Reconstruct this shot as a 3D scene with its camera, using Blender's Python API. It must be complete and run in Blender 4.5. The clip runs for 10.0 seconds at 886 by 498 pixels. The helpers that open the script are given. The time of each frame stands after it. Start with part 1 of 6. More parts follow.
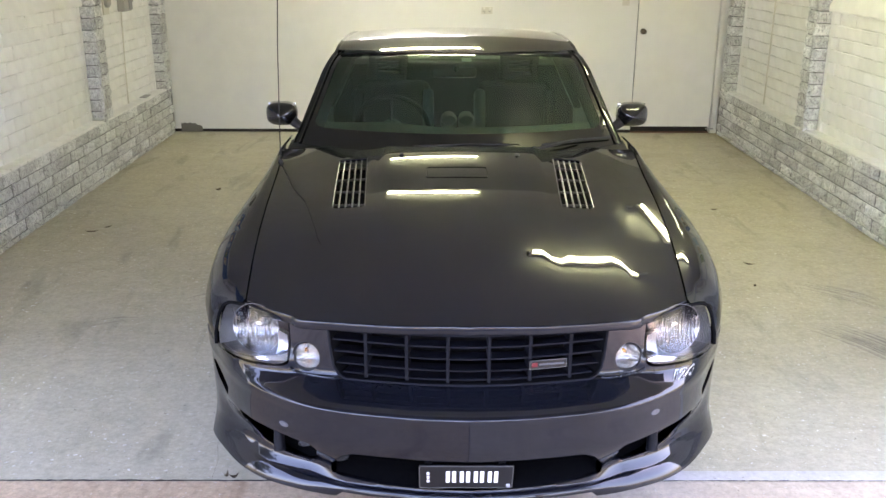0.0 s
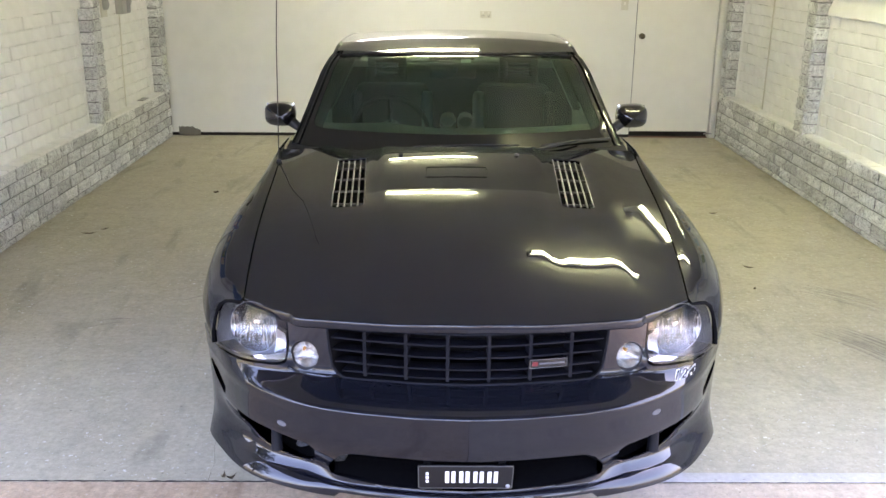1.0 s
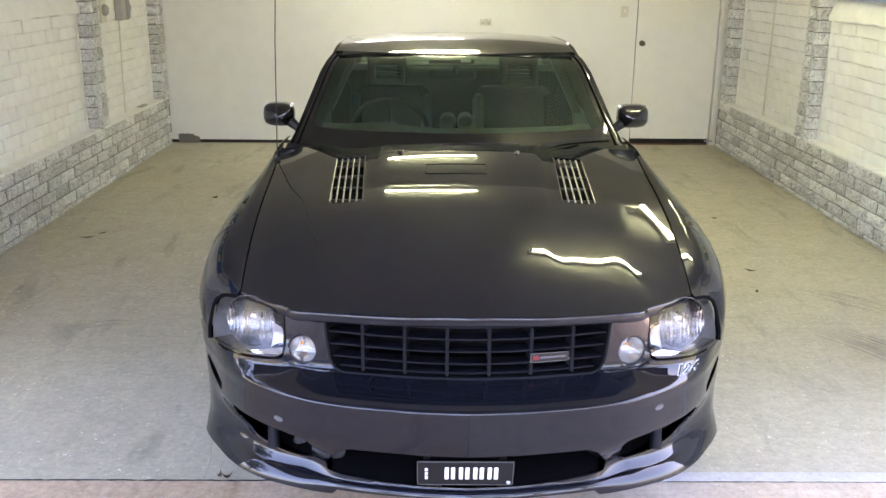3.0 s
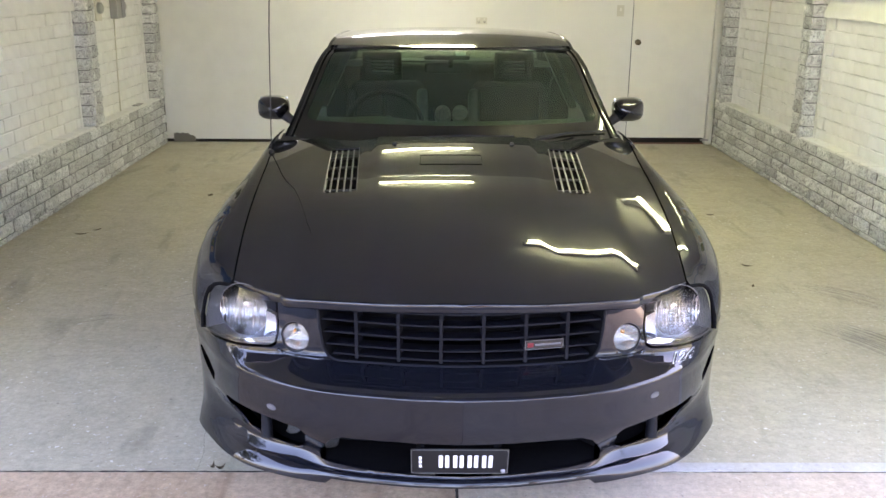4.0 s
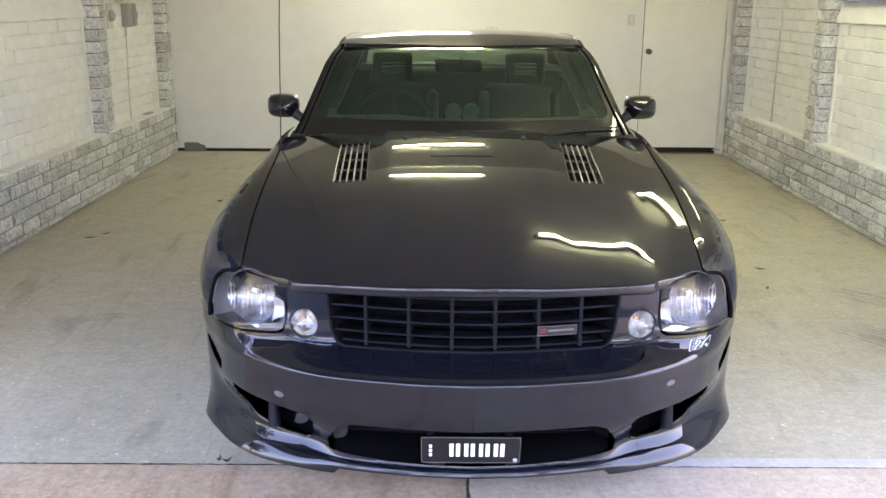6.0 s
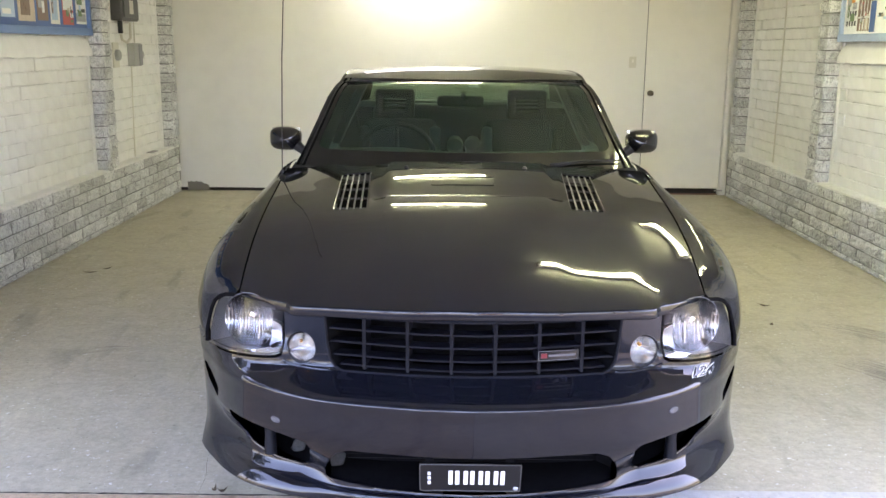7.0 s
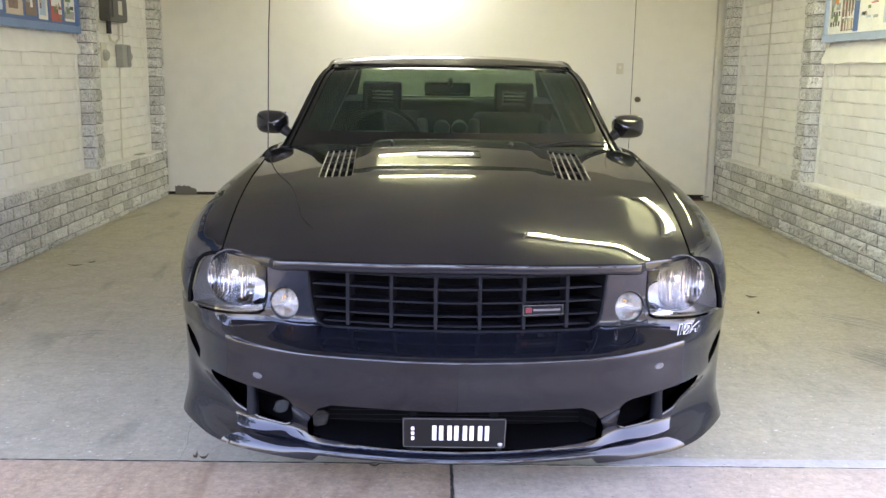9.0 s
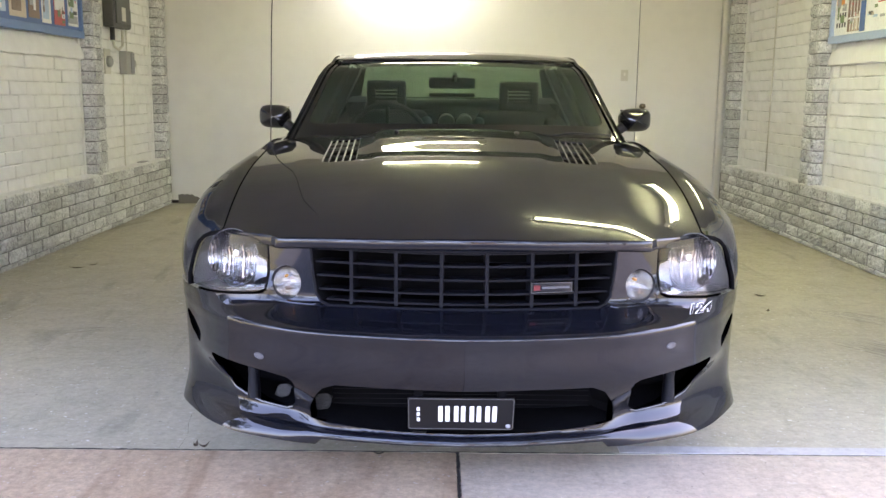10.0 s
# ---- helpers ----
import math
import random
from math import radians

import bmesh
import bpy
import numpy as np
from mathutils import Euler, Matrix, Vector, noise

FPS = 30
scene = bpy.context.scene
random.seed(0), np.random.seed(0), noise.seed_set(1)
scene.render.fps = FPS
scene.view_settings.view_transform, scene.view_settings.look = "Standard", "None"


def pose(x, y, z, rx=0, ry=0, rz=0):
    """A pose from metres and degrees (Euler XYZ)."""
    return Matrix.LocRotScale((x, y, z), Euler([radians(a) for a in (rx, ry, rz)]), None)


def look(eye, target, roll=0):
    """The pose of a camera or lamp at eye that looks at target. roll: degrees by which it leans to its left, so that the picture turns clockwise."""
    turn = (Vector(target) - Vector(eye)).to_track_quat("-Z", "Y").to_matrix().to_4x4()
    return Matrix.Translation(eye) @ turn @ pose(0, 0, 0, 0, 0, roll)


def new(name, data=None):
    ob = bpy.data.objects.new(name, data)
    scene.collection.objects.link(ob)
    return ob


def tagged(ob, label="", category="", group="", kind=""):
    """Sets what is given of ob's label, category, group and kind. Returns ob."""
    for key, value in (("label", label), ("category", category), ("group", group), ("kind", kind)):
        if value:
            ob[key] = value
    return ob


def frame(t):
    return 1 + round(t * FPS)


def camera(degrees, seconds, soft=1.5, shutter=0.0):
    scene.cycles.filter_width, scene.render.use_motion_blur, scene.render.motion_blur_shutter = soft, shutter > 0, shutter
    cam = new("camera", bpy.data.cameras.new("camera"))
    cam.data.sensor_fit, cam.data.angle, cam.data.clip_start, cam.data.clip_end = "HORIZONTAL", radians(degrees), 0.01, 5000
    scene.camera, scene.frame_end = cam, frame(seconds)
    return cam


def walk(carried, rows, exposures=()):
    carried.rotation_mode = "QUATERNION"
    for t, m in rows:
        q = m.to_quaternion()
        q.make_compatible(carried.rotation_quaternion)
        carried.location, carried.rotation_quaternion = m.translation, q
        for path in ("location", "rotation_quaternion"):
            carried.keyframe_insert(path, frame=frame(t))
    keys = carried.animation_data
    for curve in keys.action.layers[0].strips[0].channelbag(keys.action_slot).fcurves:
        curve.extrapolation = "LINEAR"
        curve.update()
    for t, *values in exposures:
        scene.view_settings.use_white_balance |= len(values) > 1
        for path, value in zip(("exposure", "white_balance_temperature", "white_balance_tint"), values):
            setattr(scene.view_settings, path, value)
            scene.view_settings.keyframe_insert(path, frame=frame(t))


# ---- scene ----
from mathutils.geometry import delaunay_2d_cdt

cam = camera(52.0, 10.0)
PATH = [
    (0, (-0.025, 0.033, 1.915), (-0.016, 1.932, 1.285), 0.2),
    (0.5, (-0.023, 0.034, 1.898), (-0.003, 1.933, 1.27), 0.3),
    (1, (-0.033, 0.046, 1.88), (-0.018, 1.949, 1.265), 0.4),
    (1.5, (-0.037, 0.062, 1.861), (-0.028, 1.973, 1.269), 0.4),
    (2, (-0.043, 0.072, 1.836), (-0.027, 1.984, 1.248), 0.5),
    (2.5, (-0.038, 0.063, 1.822), (-0.026, 1.975, 1.235), 0.4),
    (4, (-0.02, 0.063, 1.746), (0.001, 1.978, 1.169), 0.4),
    (4.5, (-0.024, 0.061, 1.715), (-0.006, 1.98, 1.153), 0.4),
    (5, (-0.025, 0.064, 1.69), (-0.016, 1.985, 1.133), 0.2),
    (6.3, (-0.022, 0.079, 1.606), (-0.025, 2.013, 1.098), 0.4),
    (6.5, (-0.02, 0.075, 1.593), (-0.023, 2.019, 1.125), 0.5),
    (7, (-0.013, 0.083, 1.553), (-0.021, 2.035, 1.117), 0.5),
    (7.5, (-0.02, 0.08, 1.514), (-0.028, 2.035, 1.091), 0.7),
    (8, (-0.022, 0.067, 1.475), (-0.005, 2.026, 1.069), 1.0),
    (8.5, (-0.004, 0.053, 1.422), (0.013, 2.014, 1.029), 1.1),
    (9, (0.004, 0.052, 1.342), (0.019, 2.015, 0.96), 0.8),
    (9.5, (0.005, 0.071, 1.28), (0.013, 2.038, 0.919), 0.6),
    (10, (0.0, 0.091, 1.205), (0.006, 2.062, 0.866), 0.6),
]
walk(cam, [(t, look(eye, target, roll)) for t, eye, target, roll in PATH], [(0, 4.51, 6820, 29.8), (2.6, 4.50, 6820, 29.8), (4.0, 4.45, 6840, 29.8), (7.0, 4.44, 6840, 29.8), (8.5, 4.45, 6820, 29.8), (9.6, 4.39, 6840, 30), (10, 4.36, 6880, 30)])


# ---- world, sun and tubes ----
world = bpy.data.worlds.new("sky")
scene.world = world
world.use_nodes = True
wn = world.node_tree
wn.nodes.clear()
sky = wn.nodes.new("ShaderNodeTexSky")
sky.sky_type = "NISHITA"
sky.sun_disc = False
sky.sun_elevation = radians(48)
sky.sun_rotation = radians(18)
sky.air_density = 0.75
sky.dust_density = 4.4
sky.ozone_density = 0.4
bg = wn.nodes.new("ShaderNodeBackground")
bg.inputs["Strength"].default_value = 0.20
wo = wn.nodes.new("ShaderNodeOutputWorld")
wn.links.new(sky.outputs[0], bg.inputs[0])
wn.links.new(bg.outputs[0], wo.inputs[0])

sun_data = bpy.data.lights.new("sun", "SUN")
sun_data.energy = 4.0
sun_data.angle = radians(0.5)
sun_data.color = (1.0, 0.96, 0.9)
sun = new("sun", sun_data)
sun.matrix_world = look((3, 9, 12), (0, 0, 0))



# ---- materials ----
def nodes_of(name):
    m = bpy.data.materials.new(name)
    m.use_nodes = True
    t = m.node_tree
    return m, t, t.nodes["Principled BSDF"]


def plain(name, colour, rough=0.5, metal=0.0, coat=0.0, vary=0.12, scale=40.0, bump=0.0, bump_scale=200.0, spec=0.5):
    """A surface with a base colour that varies a little at two scales, and fine relief."""
    m, t, b = nodes_of(name)
    tc = t.nodes.new("ShaderNodeTexCoord")
    n1 = t.nodes.new("ShaderNodeTexNoise")
    n1.inputs["Scale"].default_value = scale
    n1.inputs["Detail"].default_value = 6
    n2 = t.nodes.new("ShaderNodeTexNoise")
    n2.inputs["Scale"].default_value = scale / 12
    t.links.new(tc.outputs["Object"], n1.inputs["Vector"])
    t.links.new(tc.outputs["Object"], n2.inputs["Vector"])
    add = t.nodes.new("ShaderNodeMath")
    add.operation = "ADD"
    t.links.new(n1.outputs[0], add.inputs[0])
    t.links.new(n2.outputs[0], add.inputs[1])
    ramp = t.nodes.new("ShaderNodeValToRGB")
    ramp.color_ramp.elements[0].position, ramp.color_ramp.elements[1].position = 0.6, 1.4 / 1.4
    lo, hi = [c * (1 - vary) for c in colour], [min(1, c * (1 + vary)) for c in colour]
    ramp.color_ramp.elements[0].color, ramp.color_ramp.elements[1].color = (*lo, 1), (*hi, 1)
    t.links.new(add.outputs[0], ramp.inputs[0])
    t.links.new(ramp.outputs[0], b.inputs["Base Color"])
    b.inputs["Roughness"].default_value = rough
    b.inputs["Metallic"].default_value = metal
    b.inputs["Coat Weight"].default_value = coat
    b.inputs["Coat Roughness"].default_value = 0.02
    b.inputs["Specular IOR Level"].default_value = spec
    if bump:
        nb = t.nodes.new("ShaderNodeTexNoise")
        nb.inputs["Scale"].default_value = bump_scale
        nb.inputs["Detail"].default_value = 8
        t.links.new(tc.outputs["Object"], nb.inputs["Vector"])
        bp = t.nodes.new("ShaderNodeBump")
        bp.inputs["Strength"].default_value = bump
        bp.inputs["Distance"].default_value = 0.004
        t.links.new(nb.outputs[0], bp.inputs["Height"])
        t.links.new(bp.outputs[0], b.inputs["Normal"])
    return m


def emitter(name, colour, strength):
    m, t, b = nodes_of(name)
    b.inputs["Base Color"].default_value = (0.8, 0.8, 0.8, 1)
    b.inputs["Emission Color"].default_value = (*colour, 1)
    b.inputs["Emission Strength"].default_value = strength
    return m


def glass(name, tint, ior=1.45, rough=0.0, haze=0.0):
    """A thin pane: clear straight through, with gloss by Fresnel."""
    m, t, b = nodes_of(name)
    t.nodes.remove(b)
    tr = t.nodes.new("ShaderNodeBsdfTransparent")
    tr.inputs[0].default_value = (*tint, 1)
    gl = t.nodes.new("ShaderNodeBsdfGlossy")
    gl.inputs["Roughness"].default_value = rough
    fr = t.nodes.new("ShaderNodeFresnel")
    fr.inputs[0].default_value = ior
    mx = t.nodes.new("ShaderNodeMixShader")
    t.links.new(fr.outputs[0], mx.inputs[0])
    t.links.new(tr.outputs[0], mx.inputs[1])
    t.links.new(gl.outputs[0], mx.inputs[2])
    out = mx
    # green diffuse film: the veil of light over the pane, put into its colour
    if haze:
        df = t.nodes.new("ShaderNodeBsdfDiffuse")
        df.inputs[0].default_value = (0.24, 0.50, 0.34, 1)
        tc = t.nodes.new("ShaderNodeTexCoord")
        film = ramp_node(t, [(0.3, (haze * 0.7,) * 3), (0.7, (haze * 1.3,) * 3)])
        t.links.new(noise_node(t, tc.outputs["Object"], 3.5, 8, 0.6), film.inputs[0])
        out = t.nodes.new("ShaderNodeMixShader")
        t.links.new(film.outputs[0], out.inputs[0])
        t.links.new(mx.outputs[0], out.inputs[1])
        t.links.new(df.outputs[0], out.inputs[2])
    t.links.new(out.outputs[0], t.nodes["Material Output"].inputs[0])
    return m


def ramp_node(t, stops):
    r = t.nodes.new("ShaderNodeValToRGB")
    e = r.color_ramp.elements
    while len(e) < len(stops):
        e.new(0.5)
    for k, (p, c) in zip(e, stops):
        k.position = p
        k.color = (*c, 1) if len(c) == 3 else c
    return r


def noise_node(t, vec, scale, detail=6, rough=0.55, dist=0.0):
    n = t.nodes.new("ShaderNodeTexNoise")
    n.inputs["Scale"].default_value = scale
    n.inputs["Detail"].default_value = detail
    n.inputs["Roughness"].default_value = rough
    n.inputs["Distortion"].default_value = dist
    t.links.new(vec, n.inputs["Vector"])
    return n.outputs[0]


def mix_node(t, fac, a, b, kind="MIX"):
    m = t.nodes.new("ShaderNodeMix")
    m.data_type = "RGBA"
    m.blend_type = kind
    for sock, v in ((m.inputs[0], fac), (m.inputs[6], a), (m.inputs[7], b)):
        if hasattr(v, "links"):
            t.links.new(v, sock)
        elif isinstance(v, (int, float)):
            sock.default_value = v
        else:
            sock.default_value = (*v, 1)
    return m.outputs[2]


def bump_node(t, b, height, strength, distance):
    bp = t.nodes.new("ShaderNodeBump")
    bp.inputs["Strength"].default_value = strength
    bp.inputs["Distance"].default_value = distance
    t.links.new(height, bp.inputs["Height"])
    t.links.new(bp.outputs[0], b.inputs["Normal"])


def concrete(name, light, dark, stain, speck=0.5, lo=0.55, hi=0.80, grain=0.16):
    m, t, b = nodes_of(name)
    tc = t.nodes.new("ShaderNodeTexCoord")
    v = tc.outputs["Object"]
    big = ramp_node(t, [(0.25, dark), (0.70, light)])
    t.links.new(noise_node(t, v, 0.9, 8, 0.6, 0.6), big.inputs[0])
    mp = t.nodes.new("ShaderNodeMapping")
    mp.inputs["Rotation"].default_value = (0, 0, radians(32))
    mp.inputs["Scale"].default_value = (2.6, 0.7, 1)
    t.links.new(v, mp.inputs["Vector"])
    st = ramp_node(t, [(lo, (0, 0, 0)), (hi, (1, 1, 1))])
    t.links.new(noise_node(t, mp.outputs[0], 1.6, 9, 0.62, 0.4), st.inputs[0])
    c1 = mix_node(t, st.outputs[0], big.outputs[0], stain)
    fine = ramp_node(t, [(0.36, (0.86, 0.86, 0.86)), (0.64, (1.06, 1.06, 1.06))])
    t.links.new(noise_node(t, v, 11, 10, 0.78), fine.inputs[0])
    c2 = mix_node(t, 1.0, c1, fine.outputs[0], "MULTIPLY")
    grit = ramp_node(t, [(0.36, (1 - 0.8 * grain,) * 3), (0.64, (1 + 0.5 * grain,) * 3)])
    t.links.new(noise_node(t, v, 34, 9, 0.8), grit.inputs[0])
    c2 = mix_node(t, 1.0, c2, grit.outputs[0], "MULTIPLY")
    patch = ramp_node(t, [(0.42, (0.15, 0.15, 0.15)), (0.62, (1, 1, 1))])
    t.links.new(noise_node(t, v, 2.2, 5, 0.6), patch.inputs[0])
    wh = ramp_node(t, [(0.63, (0, 0, 0)), (0.67, (speck, speck, speck))])
    t.links.new(noise_node(t, v, 38, 4, 0.6), wh.inputs[0])
    wh2 = mix_node(t, 1.0, wh.outputs[0], patch.outputs[0], "MULTIPLY")
    c3 = mix_node(t, wh2, c2, (0.84, 0.84, 0.82))
    pit = ramp_node(t, [(0.29, (0.7, 0.7, 0.7)), (0.325, (0, 0, 0))])
    t.links.new(noise_node(t, v, 47, 4, 0.6, 0.5), pit.inputs[0])
    c4 = mix_node(t, pit.outputs[0], c3, (0.13, 0.12, 0.105))
    t.links.new(c4, b.inputs["Base Color"])
    rr = ramp_node(t, [(0.3, (0.45, 0.45, 0.45)), (0.7, (0.75, 0.75, 0.75))])
    t.links.new(noise_node(t, v, 5, 6), rr.inputs[0])
    t.links.new(rr.outputs[0], b.inputs["Roughness"])
    b.inputs["Specular IOR Level"].default_value = 0.35
    bump_node(t, b, noise_node(t, v, 70, 10, 0.7), 0.35, 0.003)
    return m


def rock_brick(name):
    """Rough-faced brick, dry-brushed white over grey."""
    m, t, b = nodes_of(name)
    tc = t.nodes.new("ShaderNodeTexCoord")
    oi = t.nodes.new("ShaderNodeObjectInfo")
    gi = t.nodes.new("ShaderNodeNewGeometry")
    mp = t.nodes.new("ShaderNodeVectorMath")
    mp.operation = "MULTIPLY_ADD"
    mp.inputs[1].default_value = (1, 1, 1)
    comb = t.nodes.new("ShaderNodeCombineXYZ")
    sc = t.nodes.new("ShaderNodeMath")
    sc.operation = "MULTIPLY"
    sc.inputs[1].default_value = 37.0
    t.links.new(oi.outputs["Random"], sc.inputs[0])
    for i in range(3):
        t.links.new(sc.outputs[0], comb.inputs[i])
    t.links.new(tc.outputs["Object"], mp.inputs[0])
    t.links.new(comb.outputs[0], mp.inputs[2])
    v = mp.outputs[0]
    st = t.nodes.new("ShaderNodeMapping")
    st.inputs["Scale"].default_value = (1.0, 1.7, 1.1)
    t.links.new(v, st.inputs["Vector"])
    mus = noise_node(t, st.outputs[0], 12, 6, 0.64, 2.6)
    r1 = ramp_node(t, [(0.30, (0.17, 0.173, 0.17)), (0.37, (0.46, 0.465, 0.45)), (0.48, (0.64, 0.645, 0.62)), (0.66, (0.77, 0.775, 0.75))])
    t.links.new(mus, r1.inputs[0])
    tone = ramp_node(t, [(0.0, (0.74, 0.74, 0.74)), (1.0, (1.1, 1.1, 1.1))])
    t.links.new(oi.outputs["Random"], tone.inputs[0])
    c = mix_node(t, 1.0, r1.outputs[0], tone.outputs[0], "MULTIPLY")
    lines = ramp_node(t, [(0.470, (1.06, 1.06, 1.06)), (0.498, (0.38, 0.38, 0.38)), (0.525, (1.06, 1.06, 1.06))])
    t.links.new(noise_node(t, st.outputs[0], 15, 3, 0.5, 2.6), lines.inputs[0])
    c = mix_node(t, 1.0, c, lines.outputs[0], "MULTIPLY")
    t.links.new(c, b.inputs["Base Color"])
    b.inputs["Roughness"].default_value = 0.85
    bump_node(t, b, mus, 0.8, 0.009)
    return m


def paint_brick(name, colour=(0.86, 0.855, 0.82)):
    m, t, b = nodes_of(name)
    tc = t.nodes.new("ShaderNodeTexCoord")
    v = tc.outputs["Object"]
    oi = t.nodes.new("ShaderNodeObjectInfo")
    r1 = ramp_node(t, [(0.3, tuple(c * 0.92 for c in colour)), (0.7, colour)])
    t.links.new(noise_node(t, v, 9, 7), r1.inputs[0])
    tone = ramp_node(t, [(0.0, (0.95, 0.95, 0.94)), (1.0, (1.02, 1.02, 1.02))])
    t.links.new(oi.outputs["Random"], tone.inputs[0])
    c = mix_node(t, 1.0, r1.outputs[0], tone.outputs[0], "MULTIPLY")
    t.links.new(c, b.inputs["Base Color"])
    b.inputs["Roughness"].default_value = 0.55
    bump_node(t, b, noise_node(t, v, 42, 9, 0.7), 0.5, 0.006)
    return m


def patchy(name, dark, light):
    """""Painted mortar, darker in patches: the relief shading of the joints put into the colour."" """
    m, t, b = nodes_of(name)
    tc = t.nodes.new("ShaderNodeTexCoord")
    r = ramp_node(t, [(0.44, dark), (0.56, light)])
    t.links.new(noise_node(t, tc.outputs["Object"], 4.5, 6, 0.65), r.inputs[0])
    t.links.new(r.outputs[0], b.inputs["Base Color"])
    b.inputs["Roughness"].default_value = 0.85
    return m


def car_paint(name):
    m, t, b = nodes_of(name)
    tc = t.nodes.new("ShaderNodeTexCoord")
    v = tc.outputs["Object"]
    r = ramp_node(t, [(0.35, (0.0040, 0.0047, 0.0070)), (0.65, (0.0074, 0.0086, 0.0130))])
    t.links.new(noise_node(t, v, 900, 2), r.inputs[0])
    t.links.new(r.outputs[0], b.inputs["Base Color"])
    b.inputs["Metallic"].default_value = 0.12
    b.inputs["Roughness"].default_value = 0.36
    b.inputs["Specular IOR Level"].default_value = 0.0
    b.inputs["Coat Weight"].default_value = 1.0
    rr = ramp_node(t, [(0.4, (0.003, 0.003, 0.003)), (0.8, (0.018, 0.018, 0.018))])
    t.links.new(noise_node(t, v, 6, 8, 0.6), rr.inputs[0])
    t.links.new(rr.outputs[0], b.inputs["Coat Roughness"])
    return m


M_PAINT = car_paint("metallic_grey_paint")
M_BLACK = plain("black_plastic", (0.009, 0.009, 0.010), 0.45, vary=0.2, spec=0.3)
M_SATIN = plain("satin_black", (0.005, 0.0055, 0.008), 0.5, vary=0.15, spec=0.13)
M_FRIT = plain("ceramic_black", (0.004, 0.0042, 0.004), 0.02, vary=0.1)
M_GLOSSBLACK = plain("gloss_black", (0.006, 0.006, 0.007), 0.08, vary=0.1, coat=0.3)
# black parts, and near-black backing that stands for deep shade inside openings
M_VOID = plain("black_parts_and_shade", (0.004, 0.004, 0.0045), 0.9, vary=0.2, spec=0.05)
M_RUBBER = plain("rubber", (0.02, 0.02, 0.02), 0.8, vary=0.2, bump=0.2)
M_CHROME = plain("chrome", (0.86, 0.86, 0.87), 0.08, 1.0, vary=0.03)
M_ALLOY = plain("alloy", (0.5, 0.5, 0.52), 0.25, 1.0, vary=0.06)
M_SILVERBAR = plain("polished_bar", (0.15, 0.15, 0.147), 0.3, 1.0, vary=0.1)
M_LENS = glass("clear_lens", (0.97, 0.97, 0.97), 1.5)
M_WINDSHIELD = glass("windscreen_glass", (0.34, 0.47, 0.36), 1.52, haze=0.025)
M_SIDEGLASS = glass("tinted_glass", (0.09, 0.10, 0.09), 1.5)
M_REARGLASS = glass("rear_glass", (0.46, 0.52, 0.43), 1.5)
M_AMBER = plain("amber", (0.8, 0.32, 0.06), 0.25, vary=0.1)
M_HOUSING = plain("lamp_housing", (0.055, 0.055, 0.06), 0.4, 0.2, vary=0.15)
M_LEATHER = plain("dark_leather", (0.005, 0.0052, 0.0052), 0.5, vary=0.25, bump=0.3, spec=0.2)
M_GREYLEATHER = plain("grey_leather", (0.17, 0.18, 0.17), 0.5, vary=0.1, bump=0.3)
M_DASH = plain("dash_vinyl", (0.14, 0.155, 0.14), 0.6, vary=0.15, bump=0.3)
M_LINER = plain("headliner", (0.30, 0.31, 0.27), 0.9, vary=0.08)
M_INTRIM = plain("dark_trim", (0.012, 0.0125, 0.012), 0.9, vary=0.2, spec=0.05)
M_PLATE = plain("plate_black", (0.008, 0.008, 0.009), 0.4, vary=0.1, spec=0.25)
M_WHITE = plain("white_paint", (0.82, 0.82, 0.82), 0.45, vary=0.03)
M_RED = plain("red_enamel", (0.13, 0.010, 0.013), 0.35, vary=0.05)
M_DISC = plain("dull_aluminium", (0.24, 0.24, 0.25), 0.45, 0.4, vary=0.1)
M_MESH = plain("wire_mesh", (0.12, 0.12, 0.117), 0.4, 0.5, vary=0.2)
M_MIRROR = plain("mirror_glass", (0.9, 0.9, 0.9), 0.02, 1.0, vary=0.01)
M_STICKER = plain("pale_sticker", (0.45, 0.55, 0.55), 0.6, vary=0.1)

M_SLAB = concrete("garage_slab", (0.535, 0.495, 0.370), (0.44, 0.402, 0.295), (0.26, 0.235, 0.175), 0.9, 0.57, 0.80, 0.22)
M_APRON_L = concrete("apron_reddish", (0.60, 0.455, 0.310), (0.50, 0.370, 0.25), (0.35, 0.225, 0.14), 0.4, 0.48, 0.70, 0.32)
M_APRON_R = concrete("apron_grey", (0.63, 0.53, 0.41), (0.53, 0.44, 0.335), (0.38, 0.30, 0.24), 0.4, 0.52, 0.76, 0.26)
M_SCUFF = concrete("scuffed_concrete", (0.34, 0.31, 0.26), (0.27, 0.245, 0.20), (0.20, 0.18, 0.15), 0.2)
M_ASPHALT = concrete("asphalt_drive", (0.062, 0.064, 0.068), (0.045, 0.046, 0.05), (0.03, 0.03, 0.032), 0.05)
M_ROCK = rock_brick("rock_face_brick")
M_WBRICK = paint_brick("white_painted_brick")
# the darker tone stands for the shadow lines along the joints
M_MORTAR = patchy("painted_mortar", (0.48, 0.475, 0.45), (0.83, 0.825, 0.79))
# mortar with the thin shade below each rough brick put into its grey
M_DARKJOINT = plain("shade_grey_joint", (0.15, 0.15, 0.145), 0.9, vary=0.3, scale=25, bump=0.4)
M_WALL = plain("cream_wall_paint", (0.73, 0.72, 0.665), 0.5, vary=0.03, scale=6, bump=0.06, bump_scale=90)
M_CEIL = plain("ceiling_board", (0.58, 0.565, 0.51), 0.7, vary=0.05, scale=8)
